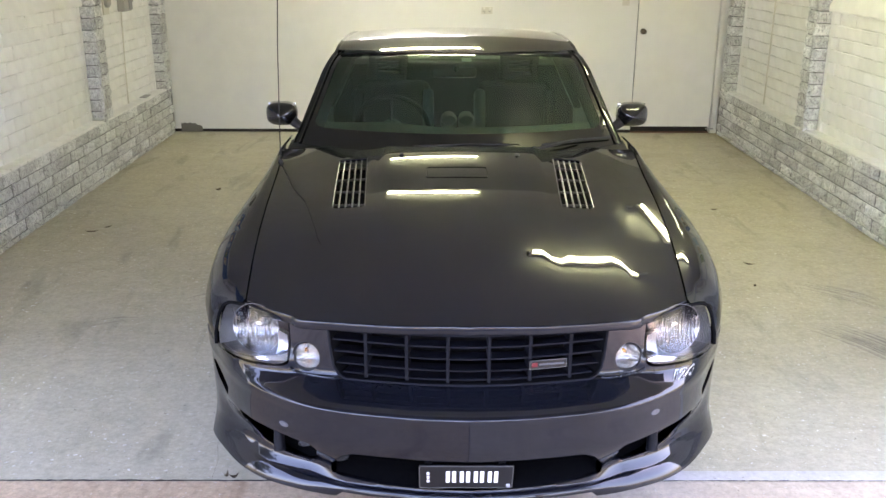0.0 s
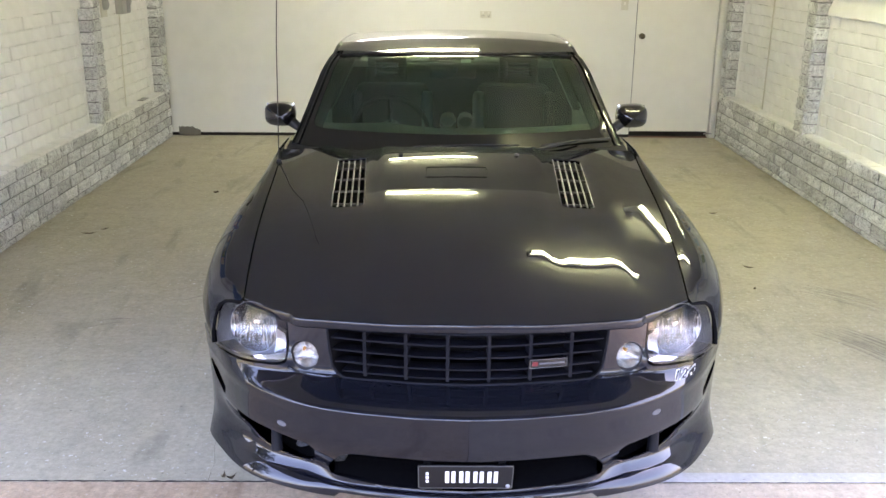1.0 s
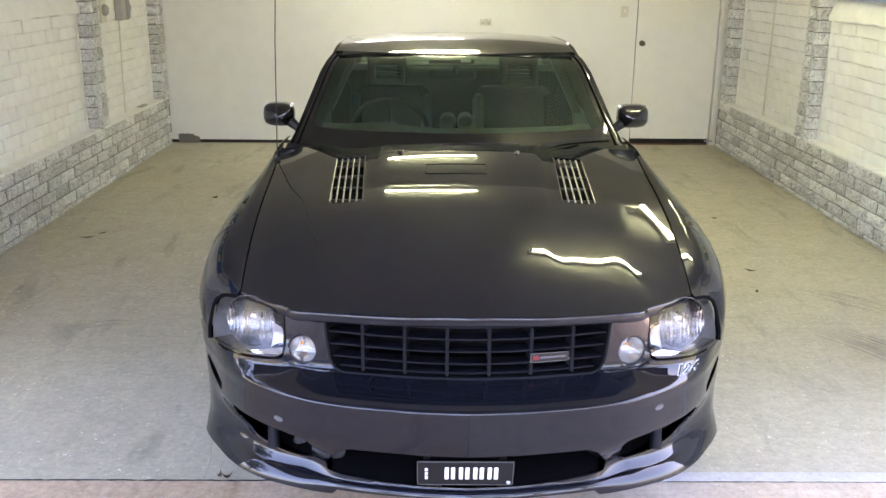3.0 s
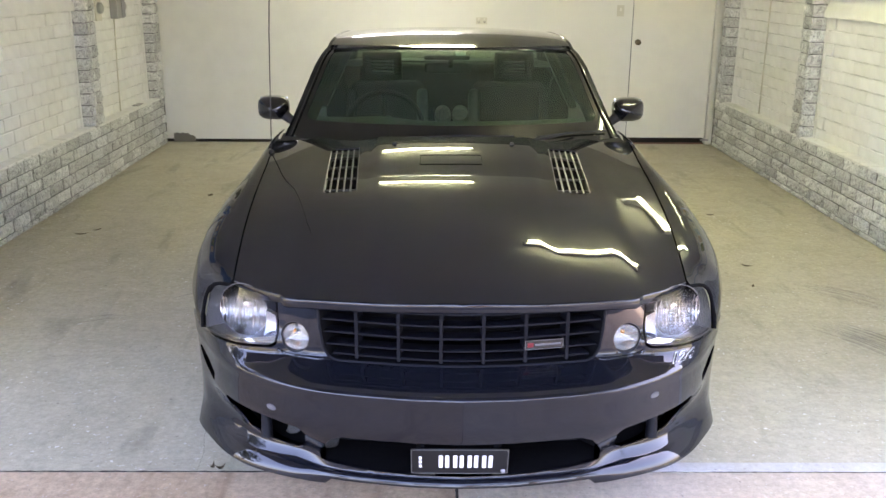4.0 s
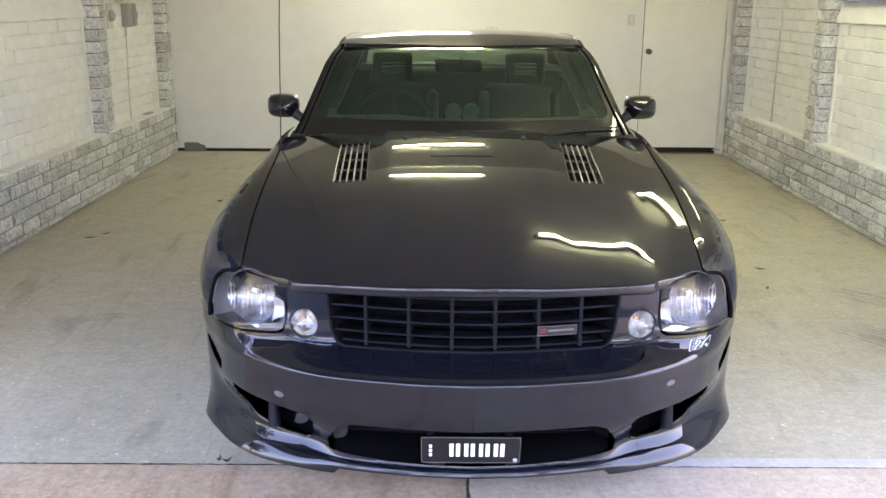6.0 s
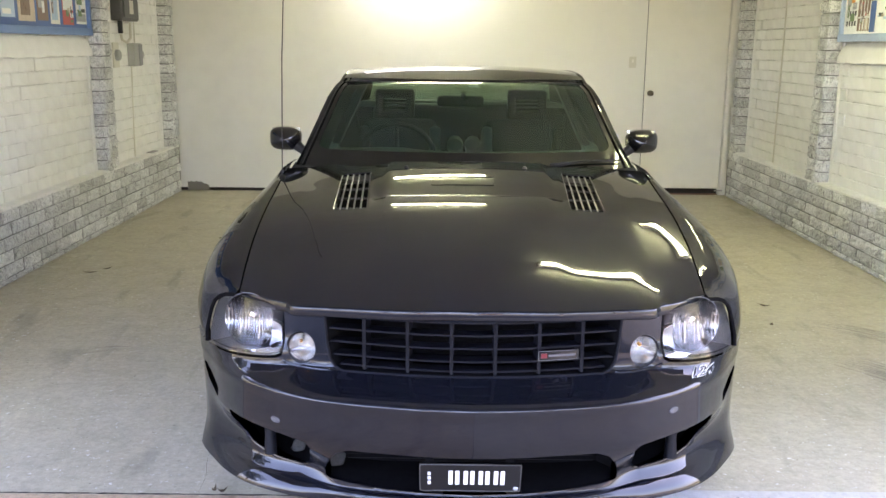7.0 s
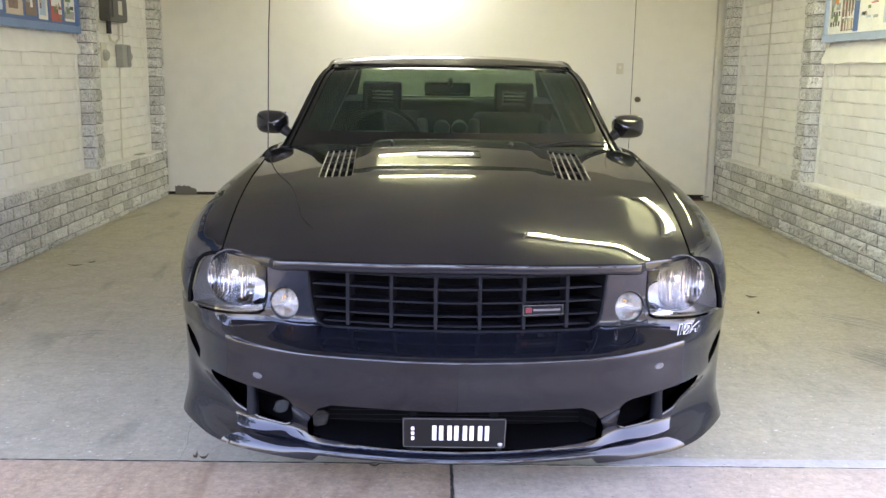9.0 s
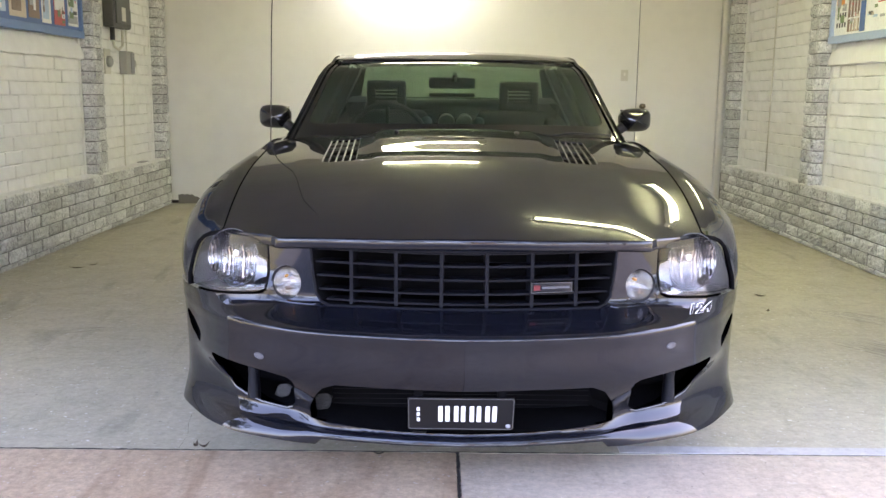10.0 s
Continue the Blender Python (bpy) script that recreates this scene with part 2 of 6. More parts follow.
M_DOOR = plain("cream_door_paint", (0.76, 0.74, 0.66), 0.42, vary=0.03, scale=6)
M_TRIM = plain("white_trim", (0.72, 0.70, 0.63), 0.45, vary=0.05)
M_GAP = plain("gap_dark", (0.02, 0.017, 0.014), 0.9, vary=0.2)
M_TIMBER = plain("red_brown_timber", (0.16, 0.07, 0.045), 0.6, vary=0.25, scale=30)
M_BRASS = plain("aged_brass", (0.11, 0.09, 0.06), 0.35, 0.9, vary=0.15)
M_SWITCH = plain("switch_plastic", (0.60, 0.575, 0.49), 0.35, vary=0.03)
M_GREYBOX = plain("grey_plastic", (0.33, 0.33, 0.31), 0.5, vary=0.1)
M_DARKBOX = plain("dark_grey_plastic", (0.07, 0.07, 0.065), 0.45, vary=0.15)
M_CONDUIT = plain("cream_cable", (0.62, 0.60, 0.53), 0.55, vary=0.08)
M_BLUE = plain("blue_frame", (0.13, 0.23, 0.46), 0.45, vary=0.12)
M_PALEBLUE = plain("pale_blue_frame", (0.33, 0.42, 0.58), 0.45, vary=0.1)
M_LAWN = plain("lawn_grass", (0.065, 0.066, 0.036), 0.9, vary=0.4, scale=9, bump=0.5, bump_scale=60, spec=0.2)
M_FOLIAGE = plain("tree_foliage", (0.036, 0.046, 0.022), 0.6, vary=0.45, scale=14, spec=0.3)
M_BARK = plain("grey_bark", (0.12, 0.10, 0.08), 0.9, vary=0.3, scale=12, bump=0.5, bump_scale=30)
M_LEAF = plain("dead_leaf", (0.055, 0.038, 0.02), 0.8, vary=0.4)
M_TUBE = emitter("fluorescent_tube", (0.89, 1.0, 0.93), 1.15)
M_TUBE_C = emitter("fluorescent_tube_mid", (0.86, 1.0, 0.55), 8.8)
M_TUBE_B = emitter("fluorescent_tube_bright", (0.86, 1.0, 0.55), 5.0)
M_TUBE_D = emitter("fluorescent_tube_side", (0.86, 1.0, 0.55), 2.8)
M_BATTEN = plain("batten_white", (0.8, 0.8, 0.78), 0.4, vary=0.02)


# ---- mesh helpers ----
def mesh_data(name, verts, faces, mat=None, smooth=True, normals=None):
    me = bpy.data.meshes.new(name)
    me.from_pydata([tuple(v) for v in verts], [], [tuple(f) for f in faces])
    me.update()
    if smooth:
        me.polygons.foreach_set("use_smooth", [True] * len(me.polygons))
    if normals is not None:
        me.normals_split_custom_set_from_vertices([tuple(n) for n in normals])
    if mat:
        me.materials.append(mat)
    return me


def part(name, shape, mat, parent=None, label="", smooth=False, sharp=35):
    """Links a bmesh or (verts, faces[, normals]) as one mesh under a thing or a part."""
    if isinstance(shape, bmesh.types.BMesh):
        me = bpy.data.meshes.new(name)
        bmesh.ops.recalc_face_normals(shape, faces=shape.faces)
        shape.to_mesh(me)
        shape.free()
        me.materials.append(mat)
        if smooth:
            me.polygons.foreach_set("use_smooth", [True] * len(me.polygons))
            me.set_sharp_from_angle(angle=radians(sharp))
    else:
        normals = shape[2] if len(shape) > 2 else None
        me = mesh_data(name, shape[0], shape[1], mat, True, normals)
        if normals is None:
            me.set_sharp_from_angle(angle=radians(sharp))
    ob = new(name, me)
    if parent is not None:
        ob.parent = parent
    if label:
        tagged(ob, label)
    return ob


def thing(name, at, label, category, group="", kind=""):
    ob = new(name)
    ob.location = at
    ob.empty_display_size = 0.05
    return tagged(ob, label, category, group, kind)


def box(x0, x1, y0, y1, z0, z1, bevel=0.0, seg=2):
    bm = bmesh.new()
    bmesh.ops.create_cube(bm, size=1)
    bmesh.ops.scale(bm, vec=(x1 - x0, y1 - y0, z1 - z0), verts=bm.verts)
    bmesh.ops.translate(bm, vec=((x0 + x1) / 2, (y0 + y1) / 2, (z0 + z1) / 2), verts=bm.verts)
    if bevel:
        bmesh.ops.bevel(bm, geom=bm.edges[:], offset=bevel, segments=seg, affect="EDGES", profile=0.5)
    return bm


def join(*bms):
    out = bmesh.new()
    for bm in bms:
        me = bpy.data.meshes.new("tmp")
        bm.to_mesh(me)
        bm.free()
        out.from_mesh(me)
        bpy.data.meshes.remove(me)
    return out


def grid(f, nu, nv, closed_u=False):
    verts = [f(i / nu, j / nv) for j in range(nv + 1) for i in range(nu + (0 if closed_u else 1))]
    w = nu if closed_u else nu + 1
    faces = [(j * w + i, j * w + (i + 1) % w, (j + 1) * w + (i + 1) % w, (j + 1) * w + i) for j in range(nv) for i in range(nu)]
    return verts, faces


def tube(points, r, n=10, cap=True):
    """A round bar along points; r may be a number or one radius a point."""
    pts = [Vector(p) for p in points]
    rs = [r] * len(pts) if isinstance(r, (int, float)) else r
    verts, faces = [], []
    up = Vector((0, 0, 1))
    prev = None
    for i, p in enumerate(pts):
        d = (pts[min(i + 1, len(pts) - 1)] - pts[max(i - 1, 0)]).normalized()
        a = d.cross(up) if prev is None else prev - d * prev.dot(d)
        if a.length < 1e-4:
            a = d.cross(Vector((1, 0, 0)))
        a.normalize()
        prev = a
        b = d.cross(a)
        for k in range(n):
            t = 2 * math.pi * k / n
            verts.append(p + (a * math.cos(t) + b * math.sin(t)) * rs[i])
    for i in range(len(pts) - 1):
        for k in range(n):
            faces.append((i * n + k, i * n + (k + 1) % n, (i + 1) * n + (k + 1) % n, (i + 1) * n + k))
    if cap:
        faces.append(tuple(range(n - 1, -1, -1)))
        faces.append(tuple((len(pts) - 1) * n + k for k in range(n)))
    return verts, faces


def lathe(profile, n, centre, axis):
    """Turns (radius, along) pairs round the axis at centre."""
    q = Vector(axis).to_track_quat("Z", "Y")
    c = Vector(centre)
    verts, faces = [], []
    for r, h in profile:
        for k in range(n):
            t = 2 * math.pi * k / n
            verts.append(c + q @ Vector((r * math.cos(t), r * math.sin(t), h)))
    for i in range(len(profile) - 1):
        for k in range(n):
            faces.append((i * n + k, i * n + (k + 1) % n, (i + 1) * n + (k + 1) % n, (i + 1) * n + k))
    return verts, faces


def merge(*shapes):
    verts, faces = [], []
    for s in shapes:
        o = len(verts)
        verts += list(s[0])
        faces += [tuple(i + o for i in f) for f in s[1]]
    return verts, faces


def spline(points, n=200):
    """A smooth dense polyline through 2D or 3D points (centripetal-like Catmull-Rom)."""
    p = [np.array(q, float) for q in points]
    p = [2 * p[0] - p[1]] + p + [2 * p[-1] - p[-2]]
    out = []
    m = max(2, n // (len(p) - 3))
    for i in range(1, len(p) - 2):
        for k in range(m):
            t = k / m
            a, b, c, d = p[i - 1], p[i], p[i + 1], p[i + 2]
            out.append(0.5 * (2 * b + (c - a) * t + (2 * a - 5 * b + 4 * c - d) * t * t + (3 * b - a - 3 * c + d) * t ** 3))
    out.append(p[-2])
    return np.array(out)


def sstep(a, b, x):
    t = min(1.0, max(0.0, (x - a) / (b - a)))
    return t * t * (3 - 2 * t)


def soft_interp(xs, ys):
    """A monotone cubic (Fritsch-Carlson) through the points."""
    xs, ys = np.array(xs, float), np.array(ys, float)
    h, d = np.diff(xs), np.diff(ys) / np.diff(xs)
    m = np.zeros(len(xs))
    m[0], m[-1] = d[0], d[-1]
    for i in range(1, len(xs) - 1):
        m[i] = 0 if d[i - 1] * d[i] <= 0 else 2 / (1 / d[i - 1] + 1 / d[i])

    def f(x):
        x = min(max(x, xs[0]), xs[-1])
        i = min(int(np.searchsorted(xs, x, "right")) - 1, len(h) - 1)
        t = (x - xs[i]) / h[i]
        return float((1 + 2 * t) * (1 - t) ** 2 * ys[i] + t * (1 - t) ** 2 * h[i] * m[i] + t * t * (3 - 2 * t) * ys[i + 1] + t * t * (t - 1) * h[i] * m[i + 1])
    return f


def from_slopes(y0, z0, table):
    """A height along y, integrated from (y, slope in degrees) pairs."""
    ys = np.linspace(table[0][0], table[-1][0], 600)
    sl = np.tan(np.radians(np.interp(ys, [t[0] for t in table], [t[1] for t in table])))
    zs = np.concatenate([[0], np.cumsum((sl[1:] + sl[:-1]) / 2 * np.diff(ys))])
    zs += z0 - np.interp(y0, ys, zs)
    return lambda y: float(np.interp(y, ys, zs))


def inside(poly, x, y):
    c = False
    for (x0, y0), (x1, y1) in zip(poly, poly[1:] + poly[:1]):
        if (y0 > y) != (y1 > y) and x < (x1 - x0) * (y - y0) / (y1 - y0) + x0:
            c = not c
    return c


def dense(poly, step, closed=True):
    out = []
    for (x0, y0), (x1, y1) in zip(poly, poly[1:] + (poly[:1] if closed else [])):
        n = max(1, int(math.hypot(x1 - x0, y1 - y0) / step))
        out += [(x0 + (x1 - x0) * k / n, y0 + (y1 - y0) * k / n) for k in range(n)]
    return out


def rounded(poly, r, n=4):
    """The polygon with its corners rounded by up to r."""
    out = []
    k = len(poly)
    for i in range(k):
        a, b, c = (Vector(poly[(i + j) % k]) for j in (-1, 0, 1))
        ra, rc = min(r, (a - b).length * 0.45), min(r, (c - b).length * 0.45)
        s, e = b + (a - b).normalized() * ra, b + (c - b).normalized() * rc
        for j in range(n + 1):
            t = j / n
            out.append(tuple((s * (1 - t) + b * t) * (1 - t) + (b * (1 - t) + e * t) * t))
    return out


def normal_of(f, x, y, e=0.002):
    a = Vector(f(x + e, y)) - Vector(f(x - e, y))
    b = Vector(f(x, y + e)) - Vector(f(x, y - e))
    n = a.cross(b)
    return n.normalized() if n.length > 0 else Vector((0, 0, 1))


def wrap_panel(f, outer, holes=(), step=0.02, flip=False, flange=0.02, rows=None):
    """A sheet laid over the surface f(x, y), bounded by outer and pierced by holes, with returned edges."""
    outer = dense(outer, step)
    holes = [dense(h, step * 0.7) for h in holes]
    pts, edges = [], []
    for loop in (outer, *holes):
        o = len(pts)
        pts += loop
        edges += [(o + i, o + (i + 1) % len(loop)) for i in range(len(loop))]
    xs, ys = [p[0] for p in outer], [p[1] for p in outer]
    grid_y = rows if rows is not None else np.arange(min(ys) + step / 2, max(ys), step)
    loops = [np.array(l) for l in (outer, *holes)]
    for y in grid_y:
        for x in np.arange(min(xs) + step / 2, max(xs), step):
            if inside(outer, x, y) and not any(inside(h, x, y) for h in holes):
                if min(float(np.min(np.hypot(l[:, 0] - x, l[:, 1] - y))) for l in loops) > step * 0.35:
                    pts.append((float(x), float(y)))
    vs, _, fs, _, _, _ = delaunay_2d_cdt([Vector(p) for p in pts], edges, [], 0, 1e-6)
    faces = []
    for t in fs:
        cx, cy = sum(vs[i][0] for i in t) / len(t), sum(vs[i][1] for i in t) / len(t)
        if inside(outer, cx, cy) and not any(inside(h, cx, cy) for h in holes):
            faces.append(tuple(t)[::-1] if flip else tuple(t))
    verts = [Vector(f(v[0], v[1])) for v in vs]
    sign = -1 if flip else 1
    norms = [normal_of(f, v[0], v[1]) * sign for v in vs]
    if flange:
        for loop in (outer, *holes):
            o = len(verts)
            nn = [normal_of(f, *p) * sign for p in loop]
            p0 = [Vector(f(*p)) for p in loop]
            k = len(loop)
            cen = sum(p0, Vector()) / k
            for depth in (0.0, 0.004, flange):
                for p, n in zip(p0, nn):
                    verts.append(p - n * depth)
                    side = (p - cen)
                    side = (side - n * side.dot(n))
                    side = side.normalized() if side.length > 0 else n
                    norms.append(n if depth == 0.0 else (side if loop is outer else -side))
            for r in range(2):
                for i in range(k):
                    faces.append((o + r * k + i, o + r * k + (i + 1) % k, o + (r + 1) * k + (i + 1) % k, o + (r + 1) * k + i))
    return verts, faces, norms


def facing(shape, eye):
    """The same sheet with every face turned towards eye."""
    verts, faces = [Vector(v) for v in shape[0]], []
    for f in shape[1]:
        a, b_, c_ = verts[f[0]], verts[f[1]], verts[f[2]]
        n = (b_ - a).cross(c_ - a)
        if n.length < 1e-9 and len(f) > 3:
            n = (c_ - a).cross(verts[f[3]] - a)
        faces.append(f if n.dot(Vector(eye) - a) >= 0 else tuple(f)[::-1])
    return verts, faces


def mirror_poly(poly):
    return [(-x, z) for x, z in reversed(poly)]


# ---- the garage ----
XL, XR, YB, YF, ZC = -2.88, 2.98, 9.85, 3.02, 2.55     # dado faces, back wall, slab edge, ceiling
PL_, PR_ = -2.992, 3.088                                  # recessed brick panels
COURSE, LONG = 0.0965, 0.255


def setting(name, shape, mat, label, category, smooth=False):
    return tagged(part(name, shape, mat, None, "", smooth), label, category, kind="structure")


# dark surface of the added slab that holds back the sky
M_SKYBLOCK = plain("dark_blocker", (0.10, 0.095, 0.09), 0.8, vary=0.15, scale=10)

# ground and floor
def ground_sheet(x0, x1, y0, y1, z):
    return [(x0, y0, z), (x1, y0, z), (x1, y1, z), (x0, y1, z)], [(0, 1, 2, 3)]


JOINT = 0.066
# dark ground added out of view, so that little sunlight bounces onto the car
setting("ground", ground_sheet(-400, 400, -400, 400, -0.112), M_LAWN, "unseen dark lawn added to dim bounce and reflections", "ground")
floor = setting("floor", box(-3.3, 3.3, YF + 0.002, YB + 0.4, -0.11, 0.0), M_SLAB, "worn stained grey concrete garage slab", "floor")
apron_l = setting("apron", box(-3.1, JOINT - 0.006, 1.0, YF - 0.002, -0.11, -0.001, 0.002), M_APRON_L, "reddish stained concrete driveway slab", "driveway")
apron_r = setting("apron", box(JOINT + 0.006, 3.1, 1.0, YF - 0.002, -0.11, -0.002, 0.002), M_APRON_R, "pale grey concrete driveway slab", "driveway")
# unseen dark sheet added where the bumper mirrors the ground
setting("driveway", box(-7, 7, -9.0, 0.994, -0.11, -0.004, 0.002), M_ASPHALT, "unseen dark asphalt added in front of the apron to dim reflections", "driveway")
M_STRIP = concrete("pale_threshold", (0.58, 0.57, 0.55), (0.50, 0.49, 0.46), (0.40, 0.39, 0.37), 0.4)
setting("threshold", box(0.62, 3.2, YF + 0.004, YF + 0.066, -0.1, 0.0022, 0.001), M_STRIP, "pale painted concrete threshold strip", "threshold")


def dirt_line(p, q, width, seed, n=160):
    """A thin uneven line of dirt along a joint."""
    rng = random.Random(seed)
    d = (Vector(q) - Vector(p)).normalized()
    side = Vector((-d.y, d.x, 0))
    v, f = [], []
    for i in range(n + 1):
        c = Vector(p).lerp(Vector(q), i / n)
        a, b_ = width * rng.uniform(0.25, 1.0), width * rng.uniform(0.25, 1.0)
        v += [c - side * a, c + side * b_]
    f = [(2 * i, 2 * i + 2, 2 * i + 3, 2 * i + 1) for i in range(n)]
    return v, f


setting("joint_filler", merge(dirt_line((-3.3, YF, 0.0008), (0.61, YF, 0.0008), 0.0065, 1), dirt_line((0.61, YF, 0.0008), (3.3, YF, 0.0008), 0.0040, 3), dirt_line((JOINT, 1.0, 0.0006), (JOINT, YF, 0.0006), 0.0075, 2)), M_GAP, "dark dirt filled slab joint", "joint")

# shell behind the brick faces
setting("wall_left", box(-3.30, PL_ - 0.012, YF, YB + 0.25, 0, ZC), M_MORTAR, "white painted brick garage side wall with split-faced brick piers", "wall")
wall_left = bpy.data.objects["wall_left"]
setting("wall_right", box(PR_ + 0.012, 3.42, YF, YB + 0.25, 0, ZC), M_MORTAR, "white painted brick garage side wall with split-faced brick piers", "wall")
wall_right = bpy.data.objects["wall_right"]
bm = join(box(-3.04, 2.058, YB, YB + 0.1, 0.036, ZC), box(2.925, 3.15, YB, YB + 0.1, 0.0, ZC), box(2.058, 2.925, YB, YB + 0.1, 2.24, ZC))
setting("wall_back", bm, M_WALL, "smooth cream painted sheet back wall", "wall")
setting("floor_gap", box(-3.04, 2.06, YB + 0.012, YB + 0.09, 0.001, 0.034), M_GAP, "dark gap under the back wall sheet", "gap")
setting("ceiling", box(-3.4, 3.4, YF, YB + 0.3, ZC + 0.003, ZC + 0.12), M_CEIL, "plain pale garage ceiling", "ceiling")
setting("lintel", box(-3.4, 3.4, YF - 0.14, YF - 0.004, 2.28, ZC + 0.12), M_WALL, "plain beam over the garage opening", "wall")
# added slab out of view; its extent sets how much sky reaches floor and nose
setting("carport_roof", box(-3.5, 2.6, -0.1, YF - 0.15, 2.62, 2.74), M_SKYBLOCK, "unseen dark slab added to block sky light", "roof")
setting("wall_outer", box(-3.42, 3.42, YB + 0.26, YB + 0.36, -0.1, ZC + 0.12), M_WALL, "plain closing wall", "wall")

# the broken lower corner of the back wall sheet
def chipped(x0, x1):
    n = 14
    top = [(x0 + (x1 - x0) * i / n, 0.098 - 0.035 * sstep(0.55, 1.0, i / n) - 0.006 * math.sin(i * 1.9)) for i in range(n + 1)]
    v, f = [], []
    for x, z in top:
        v += [(x, YB - 0.004, 0.001), (x, YB - 0.004, z), (x, YB + 0.01, z), (x, YB + 0.01, 0.001)]
    for i in range(n):
        a = i * 4
        f += [(a, a + 4, a + 5, a + 1), (a + 1, a + 5, a + 6, a + 2)]
    f += [(0, 1, 2, 3), (n * 4, n * 4 + 3, n * 4 + 2, n * 4 + 1)]
    return v, f


M_CHIP = plain("bare_grey_sheet", (0.13, 0.12, 0.10), 0.8, vary=0.35, scale=14)
setting("sheet_damage", chipped(-2.83, -2.60), M_CHIP, "broken grey lower corner of the wall sheet", "damage")

# side door in the back wall
door = thing("door_1", (2.49, YB, 0), "closed flush cream painted door beside the brick pier", "door", kind="structure")
door.location = (0, 0, 0)
part("door_leaf", box(2.066, 2.916, YB - 0.003, YB + 0.04, 0.072, 2.232, 0.002), M_DOOR, door)
part("threshold_board", box(2.062, 2.92, YB + 0.012, YB + 0.06, 0.001, 0.010), M_TIMBER, door, "red-brown timber sill")
part("shadow_gap", box(2.06, 2.066, YB + 0.012, YB + 0.05, 0.03, 2.236), M_GAP, door)
part("gap_below", box(2.066, 2.92, YB + 0.055, YB + 0.09, 0.001, 0.074), M_GAP, door)
knob = part("door_knob", merge(lathe([(0.0, 0.0), (0.028, 0.0), (0.030, 0.004), (0.026, 0.008), (0.012, 0.011), (0.011, 0.03), (0.022, 0.036), (0.028, 0.046), (0.027, 0.056), (0.018, 0.063), (0.0, 0.065)], 20, (2.125, YB - 0.003, 1.085), (0, -1, 0))), M_BRASS, door, "aged brass knob")
setting("door_jamb", box(2.928, 2.972, YB - 0.022, YB - 0.001, 0.002, ZC, 0.003), M_TRIM, "narrow white door jamb", "trim")
setting("jamb_foot", box(2.87, 2.955, YB - 0.03, YB - 0.023, 0.045, 0.062, 0.002), M_GREYBOX, "small bent metal strip at the door foot", "trim")


def plate_switch(name, x, z, w, h, label, rockers):
    s = thing(name, (x, YB, z), label, "switch" if rockers else "outlet")
    part("faceplate", box(-w / 2, w / 2, -0.009, -0.001, -h / 2, h / 2, 0.003), M_SWITCH, s)
    for dx, dz, a, b in rockers:
        part("rocker", box(dx - a, dx + a, -0.013, -0.009, dz - b, dz + b, 0.0015), M_TRIM, s)
    return s


plate_switch("light_switch", 1.925, 1.405, 0.075, 0.116, "cream plastic light switch on the back wall", [(0, 0.012, 0.010, 0.016)])
so = plate_switch("power_outlet", 0.475, 1.293, 0.118, 0.072, "cream double power outlet on the back wall", [(-0.03, 0.02, 0.007, 0.009), (0.03, 0.02, 0.007, 0.009)])
for dx in (-0.03, 0.03):
    part("socket_slot", join(*[box(dx + a - 0.002, dx + a + 0.002, -0.0105, -0.0085, b - 0.006, b + 0.006) for a, b in ((-0.009, -0.008), (0.009, -0.008), (0, -0.02))]), M_GAP, so)

# fluorescent battens
def batten(x, y, z, length, along, label, tube_mat):
    b = thing("fluorescent_batten", (x, y, z), label, "ceiling light")
    if along == "y":
        b.rotation_euler[2] = radians(90)
    part("housing", box(-length / 2 - 0.03, length / 2 + 0.03, -0.03, 0.03, -0.045, -0.001, 0.006), M_BATTEN, b)
    part("tube", tube([(-length / 2, 0, -0.075), (length / 2, 0, -0.075)], 0.014, 14), tube_mat, b, "glowing white tube")
    for s in (-1, 1):
        part("lamp_holder", box(s * (length / 2 + 0.006) - 0.008, s * (length / 2 + 0.006) + 0.008, -0.014, 0.014, -0.095, -0.044, 0.003), M_BATTEN, b)
    return b


def wide_batten(x, y, z, length, along, label, mat):
    b = thing("diffuser_batten", (x, y, z), label, "ceiling light")
    part("housing", box(-length / 2 - 0.02, length / 2 + 0.02, -0.075, 0.075, -0.03, -0.001, 0.004), M_BATTEN, b)
    part("diffuser", box(-length / 2, length / 2, -0.065, 0.065, -0.095, -0.03, 0.02, 3), mat, b, "glowing white diffuser")
    return b


wide_batten(-0.36, 9.50, ZC, 1.2, "x", "white fluorescent batten light on the garage ceiling", M_TUBE)
batten(-0.13, 7.35, ZC, 0.9, "x", "white fluorescent batten light on the garage ceiling", M_TUBE_C)
batten(1.26, 4.78, ZC, 1.2, "x", "white fluorescent batten light on the garage ceiling", M_TUBE_B)

batten(2.12, 6.35, ZC, 1.5, "y", "white fluorescent batten light on the garage ceiling", M_TUBE_D)


